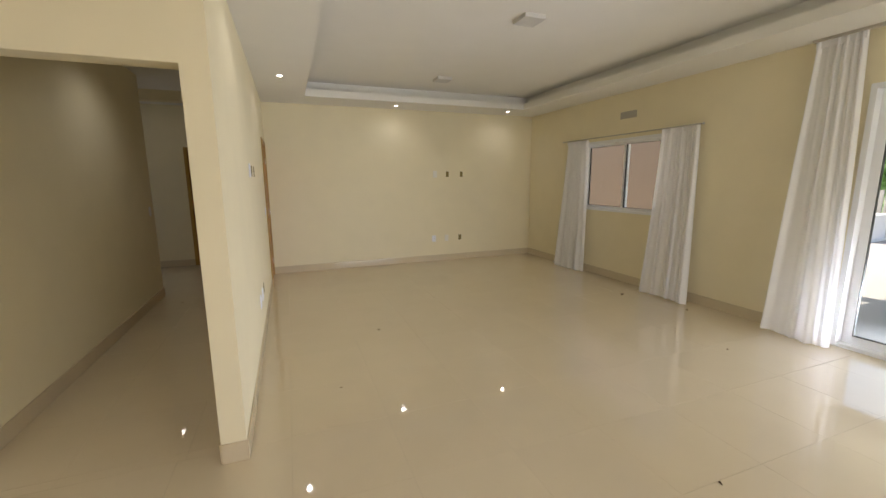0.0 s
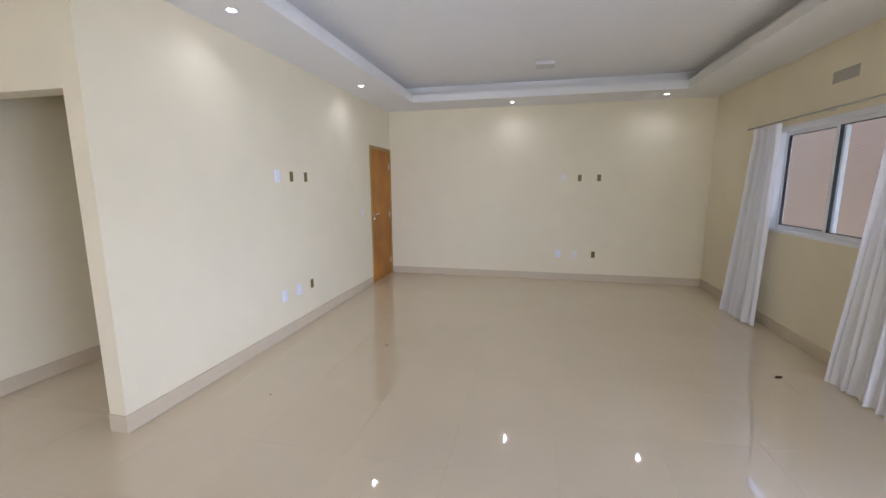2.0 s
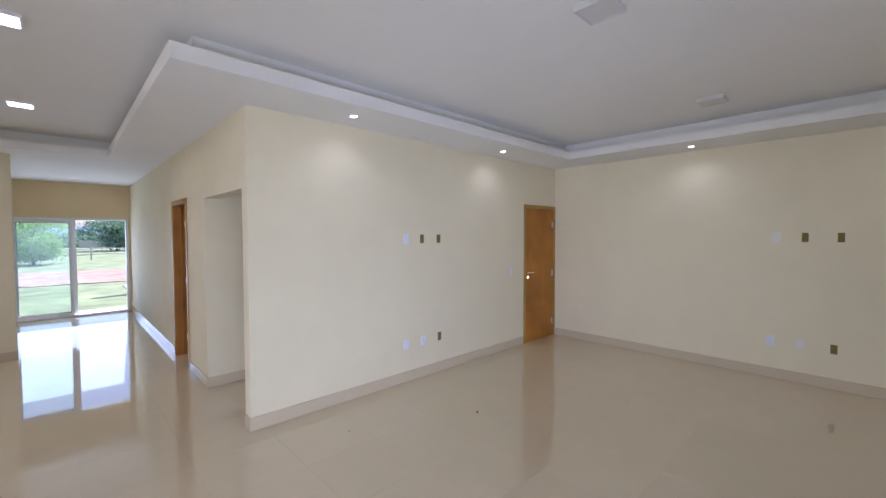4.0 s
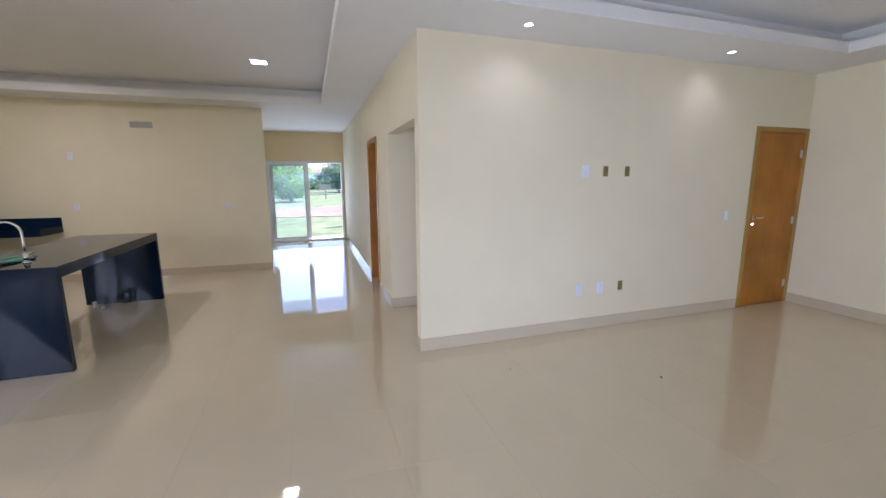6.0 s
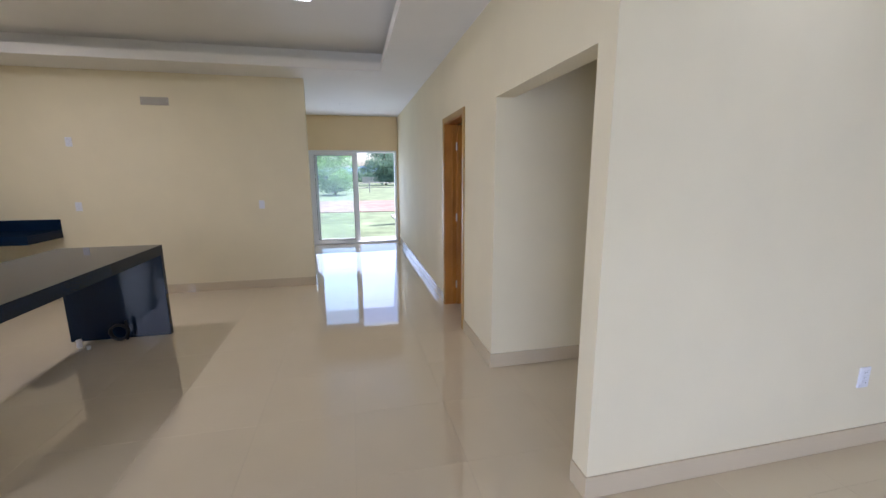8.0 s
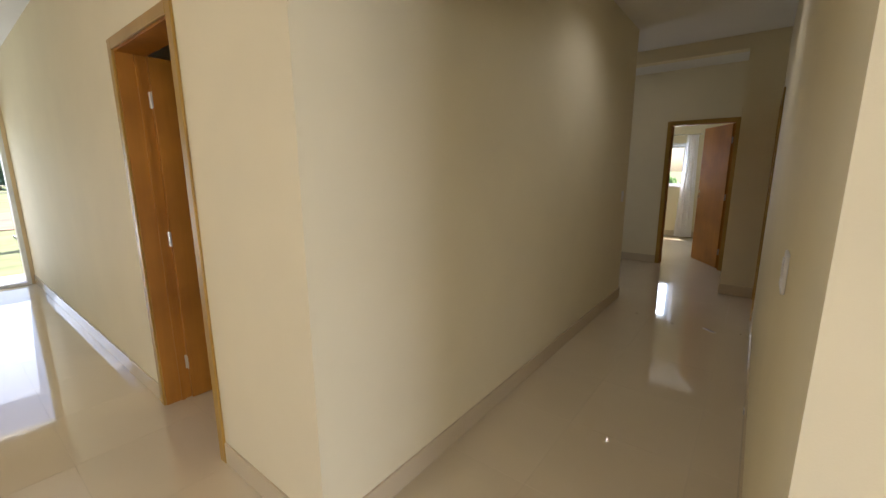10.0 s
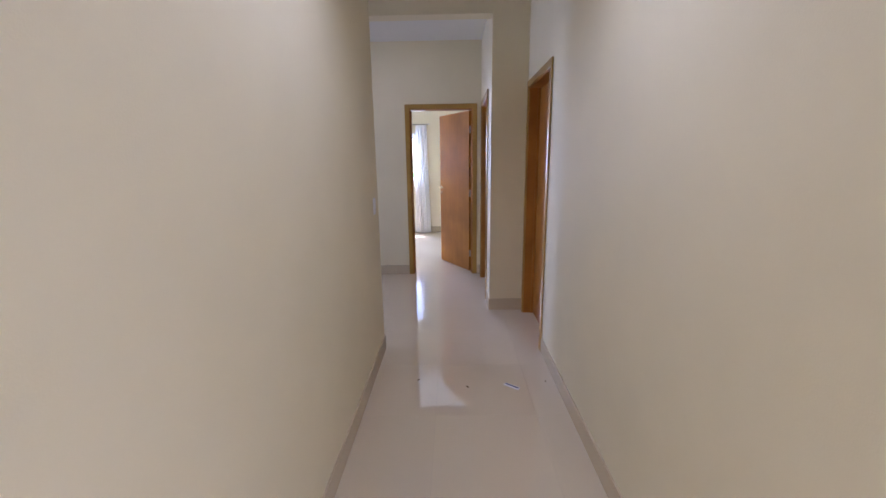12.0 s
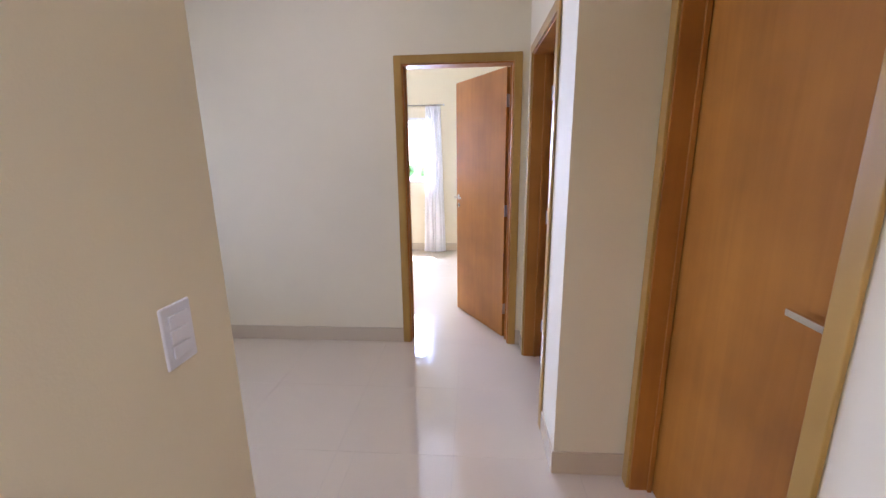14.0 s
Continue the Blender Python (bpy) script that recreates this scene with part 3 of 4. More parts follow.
def curtain(name, label, axis, at, out, top_a, bot_a, ztop, zbot, folds, drop=0.1, seed=1):
    """Hanging cloth; top_a, bot_a: its span at the head and at the hem; out: into the room."""
    rnd = random.Random(seed)
    top = thing(name, label, "curtain")
    bm = bmesh.new()
    nu, nv = folds * 10, 26
    cuts = [0.0]
    for _ in range(folds):
        cuts.append(cuts[-1] + rnd.uniform(0.55, 1.5))
    cuts = [c / cuts[-1] for c in cuts]
    am = [rnd.uniform(0.35, 1.3) for _ in range(folds + 1)]
    lean = [rnd.uniform(-0.035, 0.035) for _ in range(folds + 1)]
    reach = [rnd.uniform(0.25, 1.0) for _ in range(folds + 1)]
    grid = []
    for j in range(nv + 1):
        v = j / nv
        row = []
        for i in range(nu + 1):
            u = i / nu
            n = max(k for k in range(folds) if cuts[k] <= u + 1e-9)
            w = (u - cuts[n]) / (cuts[n + 1] - cuts[n])
            a = (1 - v) * (top_a[0] + (top_a[1] - top_a[0]) * u) + v * (bot_a[0] + (bot_a[1] - bot_a[0]) * u)
            a += v * math.sin(math.pi * w) * lean[n] + 0.010 * v * math.sin(2.5 * v + 9 * u + seed)
            swell = am[n] * math.sin(math.pi * w) ** 2 * (1 - (1 - reach[n]) * v)
            o = 0.035 + drop * v ** 1.3 + swell * (0.035 + 0.035 * v)
            o += 0.006 * math.sin(40 * u + seed) * (1 - v) ** 3 + 0.005 * noise.noise(Vector((u * 14, v * 3.0, seed)))
            z = ztop + (zbot - ztop) * v + 0.008 * math.sin(5 * u + seed) * v
            row.append(bm.verts.new((at + out * o, a, z) if axis == "x" else (a, at + out * o, z)))
        grid.append(row)
    for r0, r1 in zip(grid, grid[1:]):
        for i in range(nu):
            bm.faces.new((r0[i], r0[i + 1], r1[i + 1], r1[i]))
    part("cloth", bm, CLOTH, top, "", True)
    bm = bmesh.new()
    hz = ztop
    if axis == "x":
        box(bm, min(at + out * 0.036, at + out * 0.056), max(at + out * 0.036, at + out * 0.056), min(top_a), max(top_a), hz - 0.055, hz + 0.004)
    else:
        box(bm, min(top_a), max(top_a), min(at + out * 0.036, at + out * 0.056), max(at + out * 0.036, at + out * 0.056), hz - 0.055, hz + 0.004)
    part("heading_tape", bm, CLOTH, top)
    return top


curtain("curtain", "long white gathered curtain beside the living room window", "x", 5.003, -1, (3.67, 3.15), (3.79, 3.00), 2.18, 0.012, 9, 0.10, 3)
curtain("curtain", "long white gathered curtain beside the living room window", "x", 5.003, -1, (1.74, 1.22), (1.80, 1.085), 2.19, 0.012, 10, 0.14, 5)
curtain("curtain", "ceiling-high white curtain beside the veranda door", "x", 5.003, -1, (0.147, -0.21), (0.243, -0.346), 2.772, 0.012, 6, 0.12, 8)
curtain("curtain", "white bedroom curtain hanging to the floor beside the window", "y", 9.49, -1, (-1.55, -1.33), (-1.60, -1.28), 2.18, 0.012, 5, 0.05, 9)


def curtain_rail(label, axis, at, a0, a1, z):
    top = thing("curtain_rail", label, "curtain rail")
    bm = bmesh.new()
    p = (lambda a: (at, a, z)) if axis == "x" else (lambda a: (a, at, z))
    cyl(bm, p(a0), p(a1), 0.008, seg=12)
    rod = part("rod", bm, VENT, top, "thin dull metal rod", True)
    for a in (a0, a1):
        bm = bmesh.new()
        bmesh.ops.create_uvsphere(bm, u_segments=12, v_segments=8, radius=0.014, matrix=Matrix.Translation(p(a)))
        part("finial", bm, SATIN, rod, "", True)
    wallp = at + (0.10 if axis == "x" and at > 4 else 0.09)
    for a in (a0 + (a1 - a0) * 0.06, (a0 + a1) / 2, a1 - (a1 - a0) * 0.06):
        bm = bmesh.new()
        q = (wallp, a, z) if axis == "x" else (a, wallp, z)
        cyl(bm, p(a), q, 0.006, seg=8)
        part("bracket", bm, SATIN, top)
    return top


curtain_rail("thin metal curtain rod above the living room window", "x", 4.928, 1.16, 3.75, 2.195)
curtain_rail("thin metal curtain rod at the bedroom window", "y", 9.42, -3.5, -1.28, 2.195)
rail = thing("curtain_rail", "dark slim curtain track under the ceiling border", "curtain rail")
part("track", box(bmesh.new(), 4.925, 4.975, -3.31, 0.17, 2.777, 2.80, 0.002), VENT, rail)

# ---- sockets, switches and cover plates ----


def on_wall(name, label, category, at, facing, group=""):
    """Local x is across, y out of the wall, z up. facing: the way the wall looks."""
    turn = {"+x": -90, "-x": 90, "+y": 0, "-y": 180}[facing]
    return thing(name, label, category, at, group, turn=turn)


def socket_plate(at, facing, w=0.078, h=0.122, name="wall_socket", label="white plastic socket plate on the cream wall", keys=3, mat=PLASTIC):
    top = on_wall(name, label, "socket" if name == "wall_socket" else "switch", at, facing, "sockets and switches")
    part("plate", box(bmesh.new(), -w / 2, w / 2, 0, 0.009, -h / 2, h / 2, 0.003), mat, top)
    for k in range(keys):
        z = (k - (keys - 1) / 2) * 0.030 * (h / 0.122)
        bm = box(bmesh.new(), -w * 0.3, w * 0.3, 0.009, 0.0125, z - 0.0115, z + 0.0115, 0.001)
        module = part("module", bm, mat, top)
        if name == "wall_socket" and mat is PLASTIC:
            for dx in (-0.008, 0.008):
                part("pin_hole", cyl(bmesh.new(), (dx, 0.0120, z), (dx, 0.0128, z), 0.0022, seg=8), BLACK, module)
    return top


def bare_box(at, facing):
    """An open wall box with no cover yet."""
    top = on_wall("open_wall_box", "open uncovered brown socket box in the cream wall", "socket box", at, facing, "open socket boxes")
    bm = bmesh.new()
    w, h = 0.024, 0.047
    for b in ((-w - 0.004, -w, -h - 0.004, h + 0.004), (w, w + 0.004, -h - 0.004, h + 0.004), (-w, w, -h - 0.004, -h), (-w, w, h, h + 0.004)):
        box(bm, b[0], b[1], 0.0, 0.004, b[2], b[3])
    part("rim", bm, HOLE, top)
    bm = box(bmesh.new(), -w, w, -0.001, 0.0012, -h, h)
    part("back", bm, HOLE, top)
    bm = bmesh.new()
    tube(bm, [(-0.012, 0.002, 0.02), (-0.004, 0.006, 0.006), (0.008, 0.005, -0.008), (0.012, 0.002, -0.022)], 0.0022, 6)
    part("wire", bm, HOLE, top)
    for z in (-0.038, 0.038):
        part("screw_lug", box(bmesh.new(), -0.007, 0.007, 0.001, 0.004, z - 0.004, z + 0.004), HOLE, top)
    return top


bare_box((0.0, 2.223, 1.654), "+x")
bare_box((0.0, 1.954, 1.654), "+x")
socket_plate((0.0, 1.711, 1.654), "+x")
bare_box((0.0, 2.235, 0.441), "+x")
socket_plate((0.0, 1.97, 0.438), "+x")
socket_plate((0.0, 1.703, 0.436), "+x")
socket_plate((0.0, 3.70, 1.15), "+x", 0.05, 0.11, "light_switch", "white light switch beside the wooden door", 1)
bare_box((3.46, 4.925, 1.664), "-y")
bare_box((3.17, 4.925, 1.664), "-y")
socket_plate((2.92, 4.925, 1.664), "-y", label="pale cream blank socket plate on the far wall", mat=IVORY)
bare_box((3.43, 4.925, 0.441), "-y")
socket_plate((3.147, 4.925, 0.441), "-y", label="pale cream blank socket plate on the far wall", mat=IVORY)
socket_plate((2.885, 4.925, 0.441), "-y")
socket_plate((-4.35, -2.248, 1.163), "+x", 0.07, 0.11, "light_switch", "white light switch on the kitchen wall", 2)
socket_plate((-4.35, -4.365, 1.18), "+x", 0.07, 0.11)
socket_plate((-4.35, -4.357, 1.96), "+x", 0.07, 0.11)
socket_plate((-0.13, 0.73, 1.173), "-x", 0.075, 0.118, "light_switch", "white three-key light switch on the corridor wall", 3)
socket_plate((-1.39, 3.925, 1.18), "+x", 0.075, 0.118, "light_switch", "white three-key light switch at the corridor corner", 3)


def cover_plate(at, facing, w, h):
    top = on_wall("cover_plate", "grey rectangular cover plate high on the wall", "cover plate", at, facing)
    part("plate", box(bmesh.new(), -w / 2, w / 2, 0, 0.006, -h / 2, h / 2, 0.002), VENT, top)
    for sx in (-1, 1):
        bm = bmesh.new()
        cyl(bm, (sx * (w / 2 - 0.015), 0.005, 0), (sx * (w / 2 - 0.015), 0.0075, 0), 0.004, seg=10)
        part("screw", bm, SATIN, top)


cover_plate((5.02, 2.40, 2.475), "-x", 0.30, 0.10)
cover_plate((-4.35, -3.38, 2.46), "+x", 0.31, 0.095)

# ---- kitchen: island with waterfall ends, sink, tap ----
IX0, IX1, IY0, IY1, IZ = -2.825, -0.55, -3.725, -2.872, 0.90
island = thing("kitchen_island", "polished black granite kitchen island with waterfall ends", "kitchen island")
SX0, SX1, SY0, SY1 = -1.20, -0.66, -3.62, -3.30
bm = bmesh.new()
TH = 0.095
for b in ((IX0, SX0, IY0, IY1), (SX1, IX1, IY0, IY1), (SX0, SX1, IY0, SY0), (SX0, SX1, SY1, IY1)):
    box(bm, *b, IZ - TH, IZ)
bmesh.ops.remove_doubles(bm, verts=bm.verts, dist=0.0005)
part("worktop", bm, STONE, island, "polished black granite slab with a deep edge")
LT = 0.055
part("end_panel", box(bmesh.new(), IX1 - LT, IX1, IY0, IY1, 0, IZ - TH - 0.0005, 0.002), STONE, island, "black granite end panel")
part("end_panel", box(bmesh.new(), IX0, IX0 + LT, IY0, IY1, 0, IZ - TH - 0.0005, 0.002), STONE, island, "black granite end panel")
sink = thing("sink", "stainless steel basin under the granite worktop", "sink")
bm = bmesh.new()
for b in ((SX0 - 0.004, SX0 + 0.003, SY0, SY1, 0.70, IZ - 0.012), (SX1 - 0.003, SX1 + 0.004, SY0, SY1, 0.70, IZ - 0.012),
          (SX0, SX1, SY0 - 0.004, SY0 + 0.003, 0.70, IZ - 0.012), (SX0, SX1, SY1 - 0.003, SY1 + 0.004, 0.70, IZ - 0.012),
          (SX0, SX1, SY0, SY1, 0.697, 0.70)):
    box(bm, *b)
part("basin", bm, SATIN, sink)
bm = bmesh.new()
cyl(bm, (-0.93, -3.46, 0.70), (-0.93, -3.46, 0.706), 0.045, seg=24)
part("drain", bm, STEEL, sink, "round chrome drain")
film = thing("plastic_film", "crumpled teal plastic film lying over the sink", "plastic film")
bm = bmesh.new()
n = 22
g = [[bm.verts.new((-1.26 + 0.56 * i / n, -3.66 + 0.40 * j / n,
                    IZ + 0.012 + 0.018 * noise.noise(Vector((i * 0.16, j * 0.2, 2.0))) + 0.002 * noise.noise(Vector((i * 0.6, j * 0.5, 5.0)))))
      for j in range(n + 1)] for i in range(n + 1)]
for i in range(n):
    for j in range(n):
        if (i - n / 2) ** 2 / 110 + (j - n / 2) ** 2 / 115 < 1 + 0.25 * noise.noise(Vector((i * 0.5, j * 0.5, 9.0))):
            bm.faces.new((g[i][j], g[i + 1][j], g[i + 1][j + 1], g[i][j + 1]))
bmesh.ops.delete(bm, geom=[v for v in bm.verts if not v.link_faces], context='VERTS')
lo = min(v.co.z for v in bm.verts)
bmesh.ops.translate(bm, vec=(0, 0, IZ - lo + 0.001), verts=bm.verts)
bmesh.ops.solidify(bm, geom=bm.faces[:], thickness=0.001)
part("sheet", bm, TEAL, film, "", True)
tap = thing("kitchen_tap", "chrome gooseneck kitchen tap with a side lever", "tap", (-0.83, -3.20, IZ), turn=8)
bm = bmesh.new()
cyl(bm, (0, 0, 0), (0, 0, 0.012), 0.030, 0.026, seg=24)
cyl(bm, (0, 0, 0.012), (0, 0, 0.085), 0.019, seg=20)
part("base", bm, STEEL, tap, "", True)
bm = bmesh.new()
pts = [(0, 0, 0.08), (0, 0, 0.16), (0, 0, 0.24)] + [(0, -0.095 + 0.095 * math.cos(a), 0.25 + 0.10 * math.sin(a)) for a in [math.pi * k / 12 for k in range(13)]] + [(0, -0.192, 0.21)]
tube(bm, pts, 0.009, 12)
spout = part("spout", bm, STEEL, tap, "curved chrome spout", True)
bm = bmesh.new()
cyl(bm, (0, -0.192, 0.215), (0, -0.195, 0.175), 0.015, 0.019, seg=16)
cyl(bm, (0, -0.195, 0.176), (0, -0.195, 0.160), 0.021, seg=16)
part("nozzle", bm, STEEL, spout, "", True)
bm = bmesh.new()
cyl(bm, (0, 0, 0.07), (-0.045, 0.01, 0.075), 0.012, seg=12)
box(bm, -0.115, -0.04, 0.004, 0.018, 0.068, 0.082, 0.003)
part("lever", bm, STEEL, tap, "chrome lever")
# hose and pipe stubs under the island
hose = thing("hose_coil", "coiled black hose on the floor under the island", "hose")
bm = bmesh.new()
pts = []
for k in range(60):
    a = k * 2 * math.pi / 20
    pts.append((-2.70 + 0.012 * math.sin(a * 0.7), -3.28 + 0.075 * math.cos(a), 0.090 + 0.070 * math.sin(a) + 0.003 * math.sin(2.1 * a)))
tube(bm, pts, 0.0115, 8)
part("loops", bm, BLACK, hose, "", True)
bm = bmesh.new()
tube(bm, [(-2.70, -3.22, 0.010), (-2.70, -3.21, 0.1), (-2.70, -3.215, 0.20)], 0.012, 10)
part("valve_stem", bm, BLACK, hose, "", True)
for dx, dy, hh, r in ((-2.62, -3.57, 0.07, 0.021), (-2.55, -3.46, 0.03, 0.016)):
    st = thing("pipe_stub", "short grey plastic pipe stub rising from the floor", "pipe", (dx, dy, 0))
    bm = bmesh.new()
    cyl(bm, (0, 0, 0.0), (0, 0, hh), r, seg=16)
    cyl(bm, (0, 0, hh - 0.012), (0, 0, hh), r + 0.003, seg=16)
    part("pipe", bm, PLASTIC, st)

counter = thing("kitchen_counter", "black granite L-shaped worktop with upstand on the kitchen walls", "worktop")
part("worktop", box(bmesh.new(), -4.35, -3.78, -5.65, -4.585, 0.84, 0.90, 0.002), STONE, counter)
part("worktop", box(bmesh.new(), -3.779, -0.9, -5.65, -5.05, 0.84, 0.90, 0.002), STONE, counter)
part("upstand", box(bmesh.new(), -4.35, -4.33, -5.65, -4.585, 0.9005, 1.03, 0.002), STONE, counter)
part("upstand", box(bmesh.new(), -4.329, -0.9, -5.65, -5.63, 0.9005, 1.03, 0.002), STONE, counter)
part("apron", box(bmesh.new(), -3.80, -3.78, -5.05, -4.585, 0.80, 0.8395, 0.001), STONE, counter)
part("apron", box(bmesh.new(), -3.78, -0.9, -5.07, -5.05, 0.80, 0.8395, 0.001), STONE, counter)
part("end_apron", box(bmesh.new(), -4.35, -3.801, -4.605, -4.585, 0.80, 0.8395, 0.001), STONE, counter)

# ---- litter on the floor ----


def litter(x, y, size, turn, name="dry_leaf", label="small dry brown leaf lying on the tiles"):
    top = thing(name, label, "leaf litter", (x, y, 0), "floor litter", turn=turn)
    bm = bmesh.new()
    n = 9
    l = [bm.verts.new((size * (k / n - 0.5), size * 0.28 * math.sin(math.pi * (k + 0.3) / (n + 0.6)), 0.002 + size * 0.18 * abs(math.sin(k * 1.3)))) for k in range(n + 1)]
    m = [bm.verts.new((size * (k / n - 0.5), 0, 0.001)) for k in range(n + 1)]
    r = [bm.verts.new((size * (k / n - 0.5), -size * 0.24 * math.sin(math.pi * (k + 0.3) / (n + 0.6)), 0.002 + size * 0.22 * abs(math.cos(k * 0.9)))) for k in range(n + 1)]
    for a, b in ((l, m), (m, r)):
        for k in range(n):
            bm.faces.new((a[k], a[k + 1], b[k + 1], b[k]))
    bmesh.ops.solidify(bm, geom=bm.faces[:], thickness=0.0012)
    part("blade", bm, LEAFLITTER, top)


for x, y, s, r in ((4.47, 1.745, 0.065, 20), (2.30, -1.11, 0.028, 70), (1.11, 1.69, 0.035, 140), (3.99, 0.0, 0.03, 10), (4.68, 0.95, 0.04, 60),
                   (0.59, 0.612, 0.02, 0), (-1.072, 3.60, 0.022, 30), (-0.736, 3.51, 0.024, 130), (-0.20, 3.58, 0.018, 60)):
    litter(x, y, s, r)
strip = thing("paper_strip", "small white strip with a dark blue band on the tiles", "litter", (-0.438, 3.52, 0.0), "floor litter", turn=-38)
part("strip", box(bmesh.new(), -0.055, 0.055, -0.016, 0.016, 0.0005, 0.004, 0.001), PLASTIC, strip)
BLUE = material("dark_blue_print", (0.02, 0.025, 0.13), 0.4)
part("band", box(bmesh.new(), -0.050, 0.050, -0.002, 0.010, 0.0041, 0.0052), BLUE, strip, "dark blue band")

scrap = thing("paper_scrap", "tiny white paper scrap stuck to the corridor skirting", "litter", (-0.1405, 2.04, 0.055), "floor litter")
part("flake", box(bmesh.new(), -0.003, 0.0, -0.02, 0.02, -0.015, 0.015, 0.0004), ALU, scrap)

# ---- outside ----
bm = bmesh.new()
bmesh.ops.create_grid(bm, x_segments=80, y_segments=80, size=400)
for v in bm.verts:
    v.co.z = -0.22 + (0.012 if v.co.length < 45 else 0.05) * noise.noise(v.co * 0.03)
ground = structure("ground", bm, GRASS, "dry green grass field to the horizon", "ground")


def blob_patch(name, label, cat, mat, cx, cy, rx, ry, z, seed):
    bm = bmesh.new()
    n = 40
    ring = []
    for k in range(n):
        a = 2 * math.pi * k / n
        f = 1 + 0.25 * noise.noise(Vector((math.cos(a) * 1.5, math.sin(a) * 1.5, seed)))
        ring.append(bm.verts.new((cx + rx * f * math.cos(a), cy + ry * f * math.sin(a), z)))
    f = bm.faces.new(ring)
    r = bmesh.ops.extrude_face_region(bm, geom=[f])
    bmesh.ops.translate(bm, vec=(0, 0, -0.12), verts=[v for v in r["geom"] if isinstance(v, bmesh.types.BMVert)])
    return structure(name, bm, mat, label, cat)


blob_patch("bare_soil", "patch of pale reddish bare soil in the grass", "ground", SOIL, -21.8, -1.5, 4.2, 9, -0.195, 3.0)
bm = box(bmesh.new(), -16, -7.9, 0.55, 1.7, -0.25, -0.185)
structure("pavement", bm, CONCRETE, "pale concrete path beside the house", "path")
bm = box(bmesh.new(), -8.1, 5.17, 9.63, 10.6, -0.25, -0.08)
structure("pavement_north", bm, CONCRETE, "pale concrete strip along the house", "path")
bm = box(bmesh.new(), -8.9, -7.9, -2.9, 0.54, -0.25, -0.04)
structure("pavement_west", bm, CONCRETE, "concrete step outside the sliding door", "path")

fence = thing("rail_fence", "weathered wooden rail fence across the lawn", "fence")
for k in range(8):
    y = -2.8 + 3.4 * k
    bm = bmesh.new()
    cyl(bm, (-38, y, -0.25), (-38, y, 0.8), 0.10 if k == 0 else 0.05, seg=10)
    part("post", bm, FENCE, fence)
for z in (0.25, 0.68):
    bm = bmesh.new()
    tube(bm, [(-38 + 0.05 * math.sin(k), -2.8 + 0.9 * k, z + 0.03 * math.sin(k * 1.7)) for k in range(28)], 0.04, 6)
    part("rail", bm, FENCE, fence)


def tree(x, y, h, spread, leaf_mat, seed, label, leaves=2200, leaf=0.22, trunk_h=0.3, clumps=26):
    rnd = random.Random(seed)
    top = thing("tree", label, "tree", (x, y, -0.22))
    bm = bmesh.new()
    tube_pts = [(0.1 * math.sin(k), 0.08 * math.cos(k * 1.3), h * 0.75 * k / 6) for k in range(7)]
    for a, b, k in zip(tube_pts, tube_pts[1:], range(6)):
        cyl(bm, a, b, h * 0.022 * (1 - k / 8), h * 0.022 * (1 - (k + 1) / 8), seg=8)
    centres = []
    for k in range(clumps):
        a = rnd.uniform(0, 2 * math.pi)
        zz = rnd.uniform(trunk_h, 0.95)
        w = spread * (1 - ((zz - 0.55) / 0.55) ** 2 * 0.75) * math.sqrt(rnd.uniform(0.05, 1))
        c = Vector((math.cos(a) * w, math.sin(a) * w, zz * h))
        centres.append((c, rnd.uniform(0.10, 0.20) * h))
        if k % 2 == 0:
            s = Vector((0, 0, max(0.2 * h, c.z - 0.25 * h)))
            cyl(bm, s, c, h * 0.008, h * 0.003, seg=5)
    part("trunk", bm, BARK, top, "brown trunk and limbs")
    vs, fs = [], []
    for k in range(leaves):
        c, r = rnd.choice(centres)
        d = Vector((rnd.gauss(0, 1), rnd.gauss(0, 1), rnd.gauss(0, 0.6)))
        p = c + d * r * 0.55
        u = Vector((rnd.gauss(0, 1), rnd.gauss(0, 1), rnd.gauss(0, 1))).normalized() * leaf * rnd.uniform(0.6, 1.3)
        v = u.orthogonal().normalized() * leaf * 0.55
        i = len(vs)
        vs += [p - u, p + v, p + u, p - v]
        fs.append((i, i + 1, i + 2, i + 3))
    me = bpy.data.meshes.new("crown")
    me.from_pydata([tuple(q) for q in vs], [], fs)
    me.materials.append(leaf_mat)
    cr = new("crown", me)
    cr.parent = top
    cr["label"] = "crown of many small leaves"


tree(-33.8, -2.5, 4.0, 1.65, LEAF_LIGHT, 4, "light green young tree on the lawn", 7000, 0.10, 0.10, 44)
tree(-61.7, 4.0, 6.9, 3.4, LEAF_DARK, 7, "tall dark green tree beyond the fence", 8000, 0.17, 0.1, 48)
tree(-74, -40, 6.5, 3.6, LEAF_DARK, 9, "dark green tree in the distance", 1800, 0.28, 0.15)
tree(-75, 15, 9.5, 4.5, LEAF_DARK, 12, "dark green tree in the distance", 1800, 0.3, 0.2)
tree(-72, -16, 8, 4.5, LEAF_LIGHT, 14, "green tree in the distance", 1800, 0.3, 0.2)
tree(26, 9, 7, 3.2, LEAF_LIGHT, 15, "green garden tree beyond the veranda", 2600, 0.2, 0.2)
tree(30, 16, 8, 3.8, LEAF_DARK, 16, "green garden tree beyond the veranda", 2200, 0.24, 0.2)
tree(-3.4, 19, 1.35, 1.3, LEAF_LIGHT, 17, "low green shrub outside the bedroom window", 1500, 0.14, 0.2)

